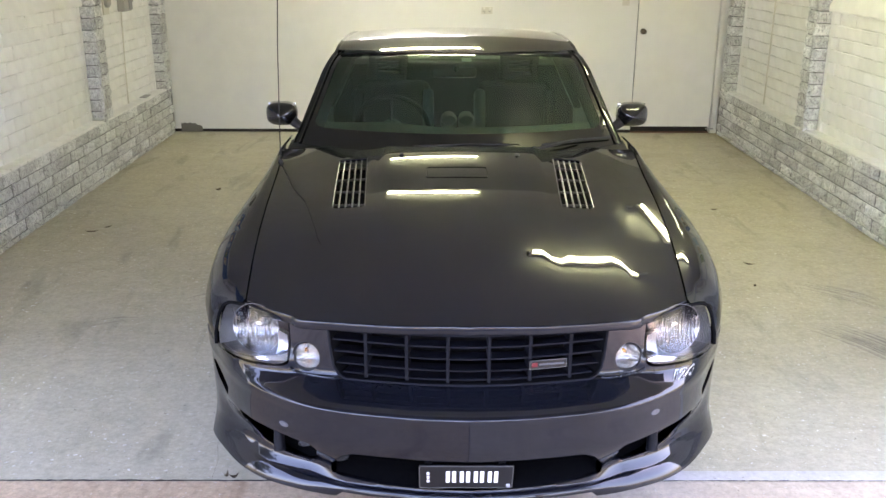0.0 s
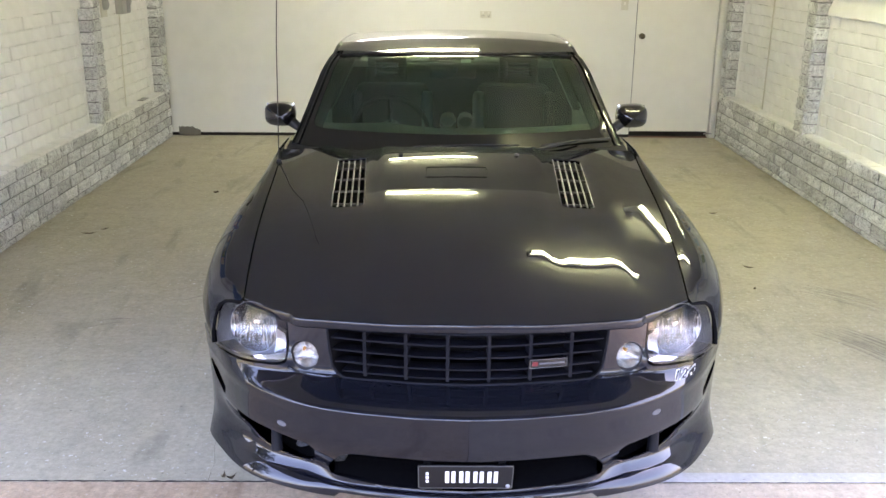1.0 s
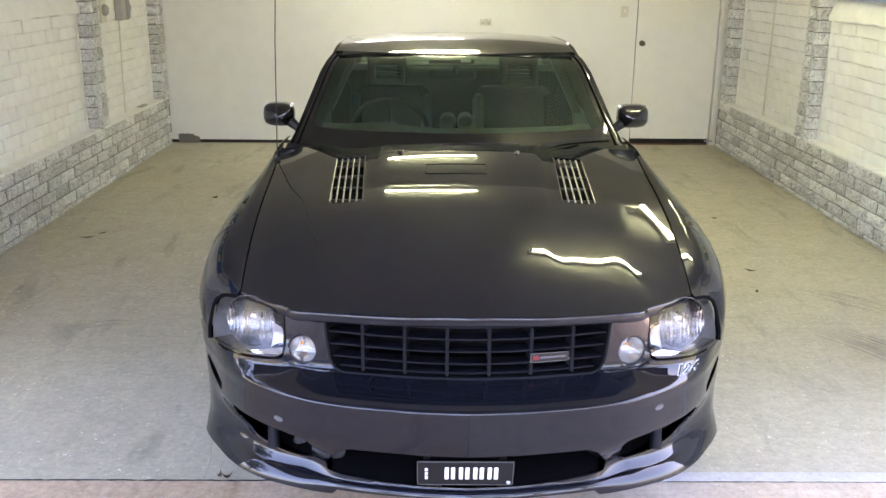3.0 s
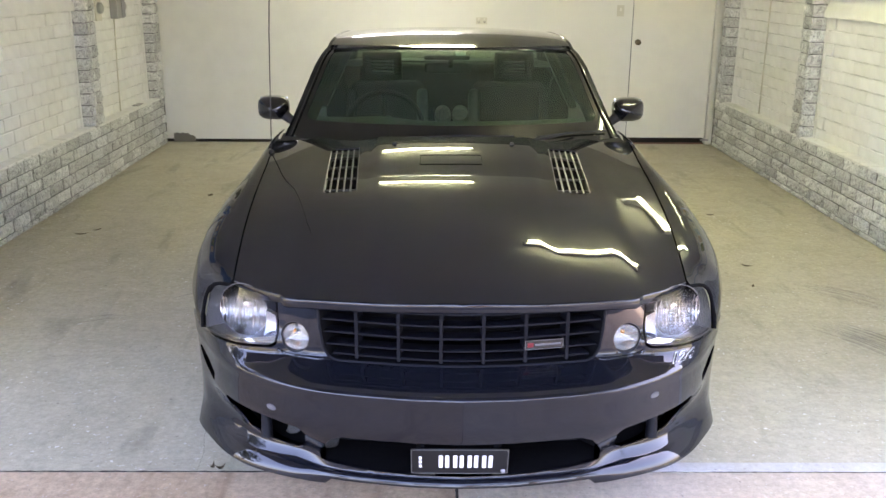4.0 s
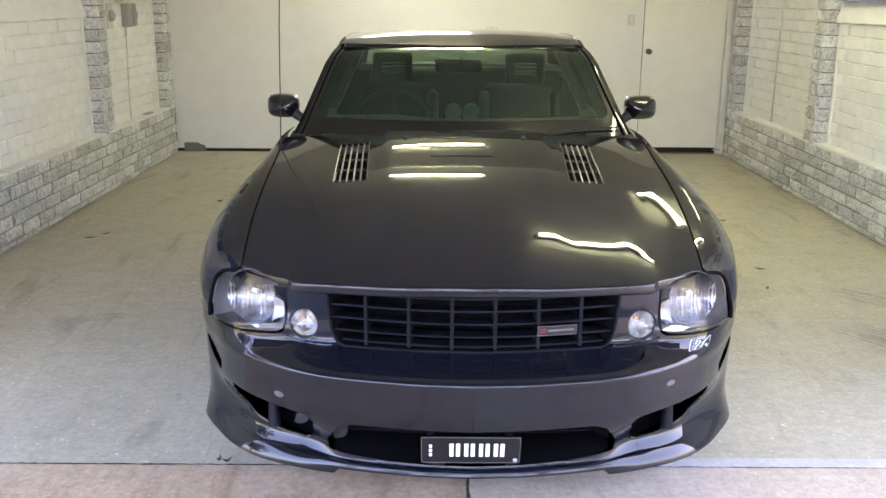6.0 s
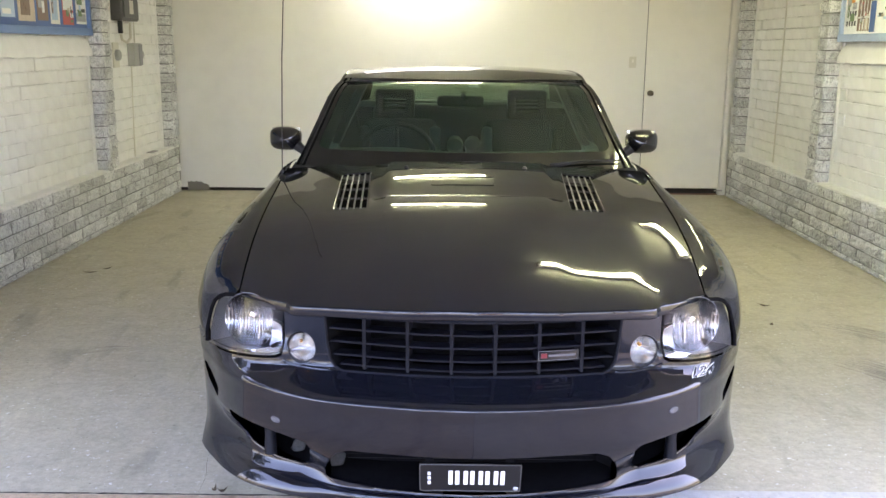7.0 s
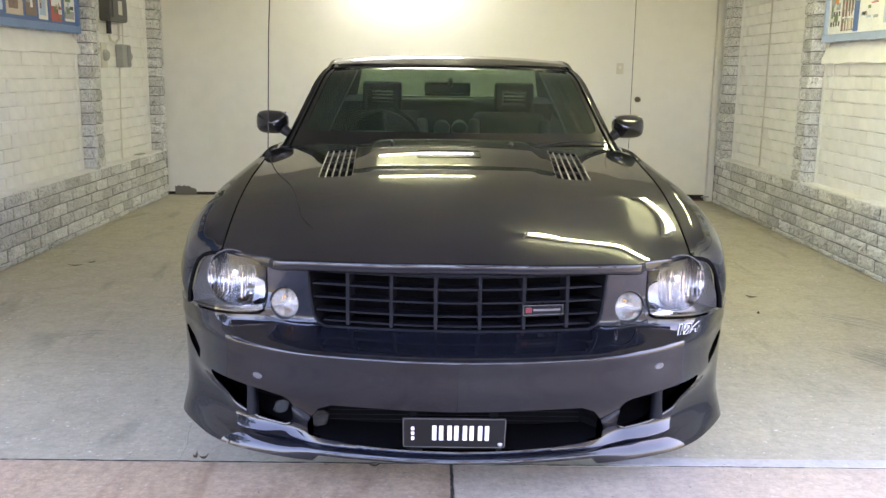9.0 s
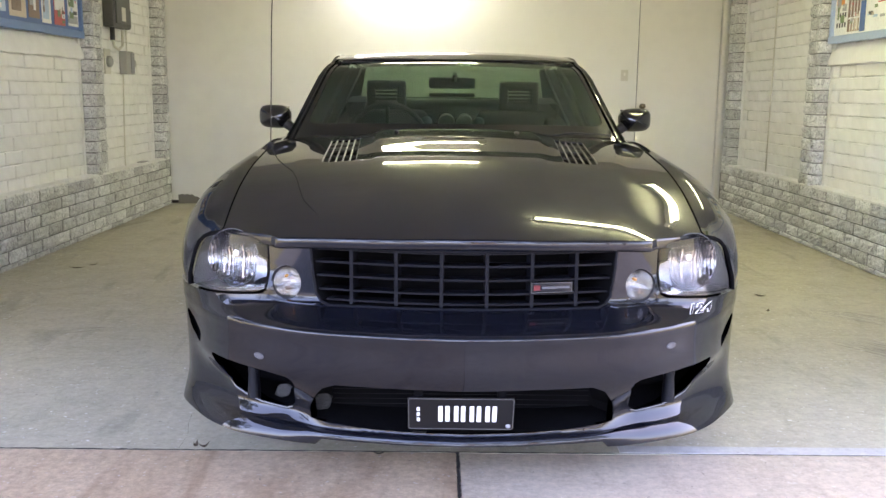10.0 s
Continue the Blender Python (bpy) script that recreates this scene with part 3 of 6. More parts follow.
# ---- brick pieces ----
def rough_brick(l, h, d, seed, nx=6, nz=4, amp=0.009):
    """A brick with a split face towards +x (local), its back at x = -d."""
    rng = random.Random(seed)
    v, f = [], []
    for j in range(nz + 1):
        for i in range(nx + 1):
            edge = i in (0, nx) or j in (0, nz)
            y, z = (i / nx - 0.5) * l, (j / nz - 0.5) * h
            if edge:
                x = -0.009 + rng.uniform(-0.003, 0.002)
                y += rng.uniform(-0.002, 0.002)
                z += rng.uniform(-0.002, 0.002)
            else:
                x = rng.uniform(-0.6, 1.0) * amp
                y += rng.uniform(-0.25, 0.25) * l / nx
                z += rng.uniform(-0.25, 0.25) * h / nz
            v.append((x, y, z))
    w = nx + 1
    for j in range(nz):
        for i in range(nx):
            a = j * w + i
            f += [(a, a + 1, a + w + 1, a + w)]
    rim = [j * w for j in range(nz, 0, -1)] + list(range(nx)) + [j * w + nx for j in range(nz)] + [nz * w + i for i in range(nx, 0, -1)]
    o = len(v)
    for k in rim:
        v.append((-d, v[k][1], v[k][2]))
    n = len(rim)
    for k in range(n):
        f.append((rim[k], o + k, o + (k + 1) % n, rim[(k + 1) % n]))
    return v, f


def soft_brick(l, h, d, seed):
    """A painted brick with softened arrises, face towards +x."""
    rng = random.Random(seed)
    r = 0.006
    v, f = [], []
    for x, s in ((-d, 0.0), (-r, 0.0), (0.0, r)):
        for y, z in ((-l / 2 + s, -h / 2 + s), (l / 2 - s, -h / 2 + s), (l / 2 - s, h / 2 - s), (-l / 2 + s, h / 2 - s)):
            v.append((x + (rng.uniform(-0.002, 0.002) if x == 0 else 0), y + rng.uniform(-0.0015, 0.0015), z + rng.uniform(-0.0015, 0.0015)))
    for r_ in range(2):
        for k in range(4):
            f.append((r_ * 4 + k, r_ * 4 + (k + 1) % 4, r_ * 4 + 4 + (k + 1) % 4, r_ * 4 + 4 + k))
    f.append((8, 9, 10, 11))
    return v, f


def flush_brick(l, h, d, seed):
    """A painted brick whose end joints are filled flush; only its bed joints show."""
    rng = random.Random(seed)
    v, f = [], []
    for x, s in ((-d, 0.0), (-0.008, 0.0), (0.0, 0.0055)):
        for y, z in ((-l / 2, -h / 2 + s), (l / 2, -h / 2 + s), (l / 2, h / 2 - s), (-l / 2, h / 2 - s)):
            v.append((x + (rng.uniform(-0.002, 0.002) if x == 0 else 0), y, z + rng.uniform(-0.003, 0.003)))
    for r_ in range(2):
        for k in range(4):
            f.append((r_ * 4 + k, r_ * 4 + (k + 1) % 4, r_ * 4 + 4 + (k + 1) % 4, r_ * 4 + 4 + k))
    f.append((8, 9, 10, 11))
    return v, f


def variants(maker, l, h, d, n, mat, smooth=False):
    out = []
    for s in range(n):
        v, f = maker(l, h, d, s + int(l * 1000))
        me = bpy.data.meshes.new("brick")
        me.from_pydata(v, [], f)
        me.update()
        if smooth:
            me.polygons.foreach_set("use_smooth", [True] * len(me.polygons))
        me.materials.append(mat)
        out.append(me)
    return out


ROCK = variants(rough_brick, LONG - 0.018, COURSE - 0.010, 0.09, 8, M_ROCK)
ROCK_HALF = variants(rough_brick, LONG / 2 - 0.017, COURSE - 0.010, 0.09, 5, M_ROCK)
ROCK_RET = variants(rough_brick, 0.135, COURSE - 0.010, 0.05, 6, M_ROCK)
ROCK_TOP = variants(lambda l, h, d, s: rough_brick(l, h, d, s), LONG - 0.009, 0.085, 0.10, 5, M_ROCK)
SOFT = variants(soft_brick, LONG - 0.003, COURSE - 0.005, 0.05, 5, M_WBRICK)
SOFT_HALF = variants(soft_brick, LONG / 2 - 0.003, COURSE - 0.005, 0.05, 3, M_WBRICK)
FLUSH = variants(flush_brick, LONG + 0.0005, COURSE - 0.0045, 0.05, 6, M_WBRICK)
FLUSH_HALF = variants(flush_brick, LONG / 2 + 0.0005, COURSE - 0.0045, 0.05, 3, M_WBRICK)
LEDGE = variants(soft_brick, 0.1195, 0.020, 0.13, 4, M_WBRICK)
NEAR_Y = 5.2     # nearer to the opening than this the courses are joined into one mesh
rb = random.Random(7)
far_bricks = {}


def lay(wall, me, x, y, z, turn, tall=1.0):
    if y < NEAR_Y:
        far_bricks.setdefault(wall.name, []).append((me, Matrix.Translation((x, y, z)) @ Matrix.Rotation(turn, 4, "Z") @ Matrix.Diagonal((1, 1, tall, 1))))
        return
    ob = new("brick", me)
    ob.parent = wall
    ob.location = (x, y, z)
    ob.rotation_euler[2] = turn
    ob.scale[2] = tall


def lay_course(wall, y0, y1, x, z, turn, shift, full, half, jitter=0.0, tall=1.0):
    """One course of stretchers from y0 to y1; cut ends are halves."""
    y = y0 - (LONG / 2 if shift else 0)
    while y < y1 - 0.02:
        a, b = max(y, y0), min(y + LONG, y1)
        if b - a > 0.05:
            whole = b - a > LONG * 0.8
            me = rb.choice(full if whole else half)
            lay(wall, me, x + rb.uniform(-jitter, jitter), (a + b) / 2, z, turn, tall)
        y += LONG


def side_wall(wall, face, panel, s, piers, windows):
    """s: +1 where the face looks towards +x. piers: (near, far) along y; window: the panel stretch whose bricks stop under a sill."""
    turn = 0.0 if s > 0 else math.pi
    part("dado_core", box(*sorted((face - s * 0.02, panel - s * 0.03)), YF + 0.01, YB - 0.002, 0.0, 5 * COURSE - 0.004), M_DARKJOINT, wall, "dado mortar, darkened for the shade between bricks")
    low = 0.036
    rise = (5 * COURSE - low) / 5
    lay_course(wall, YF + 0.02, YB - 0.01, face - s * 0.001, low / 2, turn, 1, ROCK, ROCK_HALF, 0.004, low / COURSE)
    for c in range(5):
        lay_course(wall, YF + 0.02, YB - 0.01, face - s * 0.004, low + (c + 0.5) * rise, turn, c % 2, ROCK, ROCK_HALF, 0.004, rise / COURSE)
    top = 5 * COURSE
    part("ledge", box(*sorted((face - s * 0.014, panel - s * 0.02)), YF + 0.02, YB - 0.004, top - 0.004, top + 0.004, 0.002), M_DARKJOINT, wall, "dado top joints, darkened for the shade in them")
    y = YF + 0.09
    while y < YB - 0.07:
        lay(wall, rb.choice(LEDGE), face - s * 0.006, y, top + 0.006, turn)
        y += 0.1275
    rows = int((ZC - top) / COURSE)
    for near, far in piers:
        part("pier_core", box(*sorted((face - s * 0.03, panel - s * 0.03)), near + 0.02, far - 0.004, top, ZC - 0.002), M_DARKJOINT, wall, "pier mortar, darkened for the shade between bricks")
        for c in range(rows):
            z = top + (c + 0.5) * COURSE
            if c % 2:
                lay(wall, rb.choice(ROCK), face - s * 0.006, (near + far) / 2, z, turn)
            else:
                for k in (0.25, 0.75):
                    lay(wall, rb.choice(ROCK_HALF), face - s * 0.006, near + (far - near) * k, z, turn)
            lay(wall, rb.choice(ROCK_RET), (face + panel) / 2 - s * 0.004, near + 0.004, z, -math.pi / 2)
    for near, far in piers:
        part("mortar_fillet", box(*sorted((panel - s * 0.01, panel + s * 0.007)), near - 0.042, near - 0.001, top + 0.012, ZC - 0.002, 0.003), M_WBRICK, wall, "smooth painted mortar fillet")
    stretches = []
    last = YF + 0.02
    for near, far in piers:
        stretches.append((last, near))
        last = far
    for (a, b), high in zip(stretches, windows):
        c = 0
        while top + (c + 1) * COURSE < high + 0.03:
            lay_course(wall, a, b - 0.004, panel + rb.uniform(-0.001, 0.001), top + (c + 0.5) * COURSE, turn, c % 2, SOFT if s > 0 else FLUSH, SOFT_HALF if s > 0 else FLUSH_HALF, 0.003)
            c += 1


side_wall(wall_left, XL, PL_, 1, [(7.755, 8.015), (9.60, YB - 0.004)], [1.46, ZC])
side_wall(wall_right, XR, PR_, -1, [(7.43, 7.69), (9.555, YB - 0.03)], [1.46, ZC])

for wname, items in far_bricks.items():
    v, f = [], []
    for me, m in items:
        o = len(v)
        v += [m @ q.co for q in me.vertices]
        f += [tuple(i + o for i in p.vertices) for p in me.polygons]
    for mat_, pick in ((M_ROCK, "rock"), (M_WBRICK, "soft")):
        vv, ff = [], []
        for me, m in items:
            if me.materials[0] is not mat_:
                continue
            o = len(vv)
            vv += [m @ q.co for q in me.vertices]
            ff += [tuple(i + o for i in p.vertices) for p in me.polygons]
        if vv:
            ob = part("brick_courses", (vv, ff), mat_, bpy.data.objects[wname])
            ob["kind"] = "stuff"


# ---- sills and display boards in the side walls ----
def sill(name, x_in, x_out, y0, y1):
    """A sloped painted sill: proud and low at the room side, high at the board."""
    n = 40
    v, f = [], []
    for i in range(n + 1):
        y = y0 + (y1 - y0) * i / n
        w = 0.004 * math.sin(i * 1.7) + 0.003 * math.sin(i * 0.6 + 1)
        for x, z in ((x_in, 1.452 + w), (x_in, 1.492 + w), (x_out, 1.612), (x_out, 1.44)):
            v.append((x, y, z))
    for i in range(n):
        for k in range(4):
            f.append((i * 4 + k, (i + 1) * 4 + k, (i + 1) * 4 + (k + 1) % 4, i * 4 + (k + 1) % 4))
    f += [(0, 1, 2, 3), (n * 4 + 3, n * 4 + 2, n * 4 + 1, n * 4)]
    return setting(name, (v, f), M_WBRICK, "rough white painted sloping brick sill", "sill")


sill("window_sill_left", PL_ + 0.035, PL_ - 0.014, 4.2, 7.75)
sill("window_sill_right", PR_ - 0.035, PR_ + 0.014, 4.2, 7.425)


def rgb_mat(name, c, rough=0.4):
    return plain(name, c, rough, vary=0.12, scale=60)


CARDS = [rgb_mat("card_%s" % n, c) for n, c in (("white", (0.78, 0.78, 0.76)), ("sand", (0.55, 0.46, 0.36)), ("red", (0.50, 0.07, 0.06)), ("green", (0.14, 0.22, 0.09)), ("sky", (0.42, 0.55, 0.68)), ("navy", (0.05, 0.12, 0.34)), ("orange", (0.72, 0.27, 0.04)), ("grey", (0.36, 0.37, 0.38)), ("brown", (0.20, 0.13, 0.09)), ("black", (0.04, 0.04, 0.045)))]


def display_board(label, x, s, y0, y1, cards, frame_mat, ground):
    """A framed board of pinned pictures facing the room. s: +1 where it looks towards +x. cards: y, z, width, height, colour, layer."""
    b = thing("display_board", (x, (y0 + y1) / 2, 1.612), label, "display board")
    yc = (y0 + y1) / 2

    def slab(a, c, z0, z1, d0, d1, bev=0.002):
        return box(*sorted((s * d0, s * d1)), a - yc, c - yc, z0 - 1.612, z1 - 1.612, bev)
    part("backing", slab(y0, y1, 1.63, 2.30, -0.02, 0.0), ground, b)
    part("lower_frame", slab(y0, y1, 1.612, 1.668, -0.02, 0.035, 0.005), frame_mat, b, "blue lower rail")
    part("upper_frame", slab(y0, y1, 2.28, 2.33, -0.02, 0.03, 0.004), frame_mat, b)
    for a, c in ((y0, y0 + 0.04), (y1 - 0.03, y1)):
        part("side_frame", slab(a, c, 1.668, 2.28, -0.02, 0.03, 0.004), frame_mat, b)
    fine = []
    rd = random.Random(int(y1 * 100))
    for y, z, w, h, col, layer in cards:
        if layer == 0:
            for _ in range(9):
                a, e = rd.uniform(0.02, 0.35) * w, rd.uniform(0.03, 0.18) * h
                fine.append((y + rd.uniform(0.02, 0.95) * (w - a), z + rd.uniform(0.02, 0.95) * (h - e), a, e, rd.choice((0, 0, 1, 2, 3, 4, 7, 8, 9)), 2))
    for y, z, w, h, col, layer in cards + fine:
        part("picture", slab(y, y + w, z, z + h, 0.001 + 0.002 * layer, 0.003 + 0.002 * layer, 0.0), CARDS[col], b)
    return b


rc = random.Random(3)
left_cards = [(7.50, 1.70, 0.20, 0.30, 0, 0), (7.52, 1.85, 0.10, 0.16, 3, 1), (7.50, 1.72, 0.18, 0.06, 7, 1), (7.52, 1.76, 0.08, 0.05, 3, 2),
              (7.24, 1.69, 0.20, 0.40, 2, 0), (7.25, 1.80, 0.18, 0.20, 0, 1), (7.02, 1.69, 0.16, 0.50, 0, 0), (7.04, 1.72, 0.10, 0.28, 4, 1),
              (6.80, 1.71, 0.18, 0.46, 8, 0), (6.82, 1.80, 0.10, 0.22, 7, 1), (6.50, 1.70, 0.26, 0.45, 1, 0), (6.54, 1.74, 0.14, 0.20, 8, 1), (6.56, 1.86, 0.16, 0.16, 0, 2),
              (6.25, 1.72, 0.20, 0.44, 4, 0), (6.05, 1.70, 0.17, 0.48, 7, 0), (6.07, 1.76, 0.12, 0.2, 9, 1), (5.75, 1.72, 0.26, 0.44, 3, 0), (5.45, 1.71, 0.26, 0.44, 1, 0)]
left_cards += [(6.27, 1.74 + 0.10 * k, 0.12, 0.035, 0, 1) for k in range(4)] + [(6.52 + 0.05 * k, 2.02, 0.03, 0.1, rc.choice((2, 3, 6)), 1) for k in range(4)]
display_board("blue framed board of pinned colour pictures above the sill", PL_ + 0.022, 1, 4.3, 7.74, left_cards, M_BLUE, CARDS[5])
right_cards = [(7.16, 1.70, 0.22, 0.52, 0, 0), (7.22, 1.90, 0.13, 0.09, 6, 1), (6.93, 1.69, 0.22, 0.26, 8, 0), (6.95, 1.78, 0.18, 0.015, 0, 2), (6.93, 1.98, 0.22, 0.26, 9, 0),
               (6.86, 1.68, 0.08, 0.22, 5, 1), (6.82, 1.92, 0.12, 0.2, 5, 1), (6.55, 1.72, 0.30, 0.18, 0, 0), (6.60, 1.90, 0.24, 0.14, 7, 0), (6.52, 2.03, 0.30, 0.2, 0, 0),
               (6.2, 1.72, 0.28, 0.46, 4, 0), (5.85, 1.72, 0.28, 0.46, 1, 0), (5.5, 1.72, 0.28, 0.46, 3, 0)]
right_cards += [(7.18 + 0.045 * k, 1.73 + 0.075 * j, 0.022, 0.035, 9, 1) for k in range(4) for j in range(2)]
right_cards += [(6.94 + 0.05 * k, 1.70, 0.008, 0.42, 0, 2) for k in range(4)] + [(6.94, 1.95 + 0.07 * k, 0.2, 0.01, 0, 2) for k in range(3)] + [(6.58 + 0.055 * k, 2.0, 0.03, 0.05, 9, 1) for k in range(4)]
right_cards += [(6.97 + 0.04 * k, 1.69, 0.02, 0.12 - 0.02 * k, 1, 1) for k in range(4)]
display_board("pale blue framed board of pinned pictures above the sill", PR_ - 0.022, -1, 4.3, 7.41, right_cards, M_PALEBLUE, CARDS[0])

# ---- fittings on the left wall between the piers ----
fx = PL_
cab = thing("control_box", (fx, 8.55, 1.88), "dark grey plastic door-opener control box on the wall", "control box")
part("case", box(0.0, 0.10, -0.24, 0.20, -0.13, 0.42, 0.012), M_DARKBOX, cab)
part("cover", box(0.10, 0.115, -0.20, 0.16, -0.10, 0.38, 0.01), M_DARKBOX, cab)
part("label_tag", box(0.1155, 0.1175, -0.07, 0.03, -0.07, 0.05, 0.0), M_SWITCH, cab, "pale sticker")
part("cable_gland", merge(tube([(0.05, -0.15, -0.12), (0.05, -0.15, -0.24)], 0.022, 12)), M_BLACK, cab)
part("side_lug", box(0.02, 0.09, 0.2, 0.25, -0.12, 0.06, 0.01), M_DARKBOX, cab)
outl = thing("weatherproof_outlet", (fx, 8.80, 1.45), "grey weatherproof power outlet box on the painted bricks", "outlet")
part("box_body", box(0.0, 0.07, -0.12, 0.08, -0.105, 0.105, 0.006), M_GREYBOX, outl)
part("side_panel", box(0.075, 0.082, -0.02, 0.07, -0.095, 0.095, 0.004), M_DISC, outl)
part("socket_face", lathe([(0.0, 0.03), (0.03, 0.03), (0.042, 0.022), (0.044, 0.0)], 20, (0.03, 0.14, 0.0), (1, -0.2, 0)), M_GREYBOX, outl)
part("socket_plate", box(0.0, 0.012, 0.08, 0.2, -0.1, 0.1, 0.004), M_SWITCH, outl)
outl2 = thing("round_outlet", (fx, 8.36, 1.45), "round grey socket on a cream plate beside the pier", "outlet")
part("plate", box(0.0, 0.014, -0.07, 0.07, -0.11, 0.11, 0.004), M_SWITCH, outl2)
part("socket", lathe([(0.0, 0.05), (0.035, 0.05), (0.047, 0.04), (0.05, 0.014)], 20, (0, 0, 0), (1, 0, 0)), M_GREYBOX, outl2)


def cable(label, pts, r, mat):
    c = new("cable", mesh_data("cable", *tube(pts, r, 8), mat))
    return tagged(c, label, "cable")


cable("cream electrical cable down the painted bricks", [(fx + 0.012, 8.74, 1.345), (fx + 0.012, 8.72, 1.1), (fx + 0.014, 8.69, 0.85), (fx + 0.012, 8.68, 0.49)], 0.006, M_CONDUIT)
cable("cream electrical cable above the outlet", [(fx + 0.012, 8.86, 1.555), (fx + 0.012, 8.88, 1.9), (fx + 0.012, 8.90, ZC - 0.01)], 0.006, M_CONDUIT)
cable("white cable looped under the control box", [(fx + 0.05, 8.40, 1.64), (fx + 0.05, 8.43, 1.585), (fx + 0.05, 8.55, 1.56), (fx + 0.05, 8.65, 1.60), (fx + 0.05, 8.66, 1.74)], 0.012, M_SWITCH)
cable("cream conduit down the painted bricks", [(PR_ - 0.012, 8.70, ZC - 0.01), (PR_ - 0.012, 8.69, 1.4), (PR_ - 0.012, 8.70, 0.50)], 0.007, M_CONDUIT)
scrap = thing("metal_scrap", (XL - 0.07, 9.10, 5 * COURSE + 0.012), "small dark metal strip lying on the dado ledge", "scrap")
part("strip", box(-0.03, 0.03, -0.09, 0.09, 0.0, 0.012, 0.003), M_GREYBOX, scrap)


# ---- litter on the slab ----
def leaf(x, y, l, w, turn, label, curl=0.012):
    def f(u, v):
        a, b = (u - 0.5) * l, (v - 0.5) * w * math.sin(math.pi * min(0.97, max(0.03, u))) 
        return a, b, 0.003 + curl * (4 * (u - 0.5) ** 2) + 0.3 * abs(b)
    o = new("leaf", mesh_data("leaf", *grid(f, 8, 4), M_LEAF))
    o.location, o.rotation_euler[2] = (x, y, 0.001), radians(turn)
    return tagged(o, label, "leaf", "dead leaves on the slab")


leaf(-2.47, 6.16, 0.10, 0.030, 10, "curled dead leaf on the garage slab")
leaf(-2.40, 6.27, 0.07, 0.025, 40, "curled dead leaf on the garage slab")
leaf(1.95, 5.49, 0.075, 0.03, -30, "curled dead leaf on the garage slab")
leaf(-1.85, 7.33, 0.06, 0.05, 70, "small dead leaf on the garage slab")
leaf(2.09, 6.76, 0.06, 0.03, 0, "small dead leaf on the garage slab")
leaf(1.86, 5.1, 0.03, 0.02, 60, "small dead leaf on the garage slab")
leaf(-0.80, 3.035, 0.04, 0.022, 20, "crumpled dead leaf at the slab joint", 0.02)
leaf(-0.83, 3.042, 0.03, 0.014, 80, "crumpled dead leaf at the slab joint", 0.02)
leaf(-0.20, 2.99, 0.05, 0.015, 5, "thin dead leaf at the slab joint")


# ---- unseen trees, added to block sky light and break up the paint's reflections ----
def tree(x, y, h, spread, seed):
    rng = random.Random(seed)
    t = thing("tree", (x, y, -0.112), "unseen leafy tree added to block sky light", "tree", "trees across the lawn")
    limbs = [tube([(0, 0, 0), (0.05, 0, h * 0.3), (0.1, 0.05, h * 0.62)], [0.16, 0.11, 0.05], 10)]
    for k in range(7):
        a, z = rng.uniform(0, 6.28), h * rng.uniform(0.28, 0.6)
        d = spread * rng.uniform(0.4, 0.75)
        limbs.append(tube([(0.04, 0, z), (math.cos(a) * d * 0.5, math.sin(a) * d * 0.5, z + h * 0.14), (math.cos(a) * d, math.sin(a) * d, z + h * 0.25)], [0.06, 0.04, 0.015], 6))
    part("trunk", merge(*limbs), M_BARK, t, smooth=True)
    v, f = [], []
    clumps = [(rng.gauss(0, spread * 0.42), rng.gauss(0, spread * 0.42), h * rng.uniform(0.38, 0.98), rng.uniform(0.3, 0.75)) for _ in range(46)]
    for cx, cy, cz, r_ in clumps:
        for _ in range(46):
            p = Vector((rng.gauss(0, 1), rng.gauss(0, 1), rng.gauss(0, 0.8))) * r_ * 0.55 + Vector((cx, cy, cz))
            a = Vector((rng.gauss(0, 1), rng.gauss(0, 1), rng.gauss(0, 1))).normalized() * rng.uniform(0.07, 0.15)
            b_ = a.orthogonal() * rng.uniform(0.4, 0.7)
            o = len(v)
            v += [p - a, p + b_, p + a, p - b_]
            f.append((o, o + 1, o + 2, o + 3))
    part("crown", (v, f), M_FOLIAGE, t)
    return t


# positions chosen for how much sky each side of the floor receives
for k, (x, y, h, w) in enumerate(((-12, -14, 7.6, 3.2), (-7.5, -15, 6.2, 2.6), (-2.6, -12.5, 7.2, 2.6), (2.0, -12, 7.0, 2.6), (5.2, -8.0, 7.6, 2.8), (9.6, -9, 8.8, 3.2), (-8.2, 2.2, 4.2, 1.9), (7.6, -5.2, 7.4, 2.6))):
    tree(x, y, h, w, 40 + k)


# ---- scuff marks on the slab ----
def scuffs(marks, seed):
    rng = random.Random(seed)
    v, f = [], []
    for x0, y0, x1, y1, count, spread in marks:
        for k in range(count):
            off = rng.uniform(-spread, spread)
            a0, a1 = sorted((rng.uniform(0, 0.5), rng.uniform(0.5, 1)))
            d = Vector((x1 - x0, y1 - y0, 0))
            side = Vector((-d.y, d.x, 0)).normalized()
            w = rng.uniform(0.002, 0.006)
            o = len(v)
            n = 12
            for i in range(n + 1):
                t = a0 + (a1 - a0) * i / n
                c = Vector((x0, y0, 0.0008)) + d * t + side * (off + 0.05 * math.sin(t * 3.0))
                k_ = w * math.sin(math.pi * (0.04 + 0.92 * i / n)) * rng.uniform(0.5, 1.2)
                v += [c - side * k_, c + side * k_]
            f += [(o + 2 * i, o + 2 * i + 2, o + 2 * i + 3, o + 2 * i + 1) for i in range(n)]
    return v, f


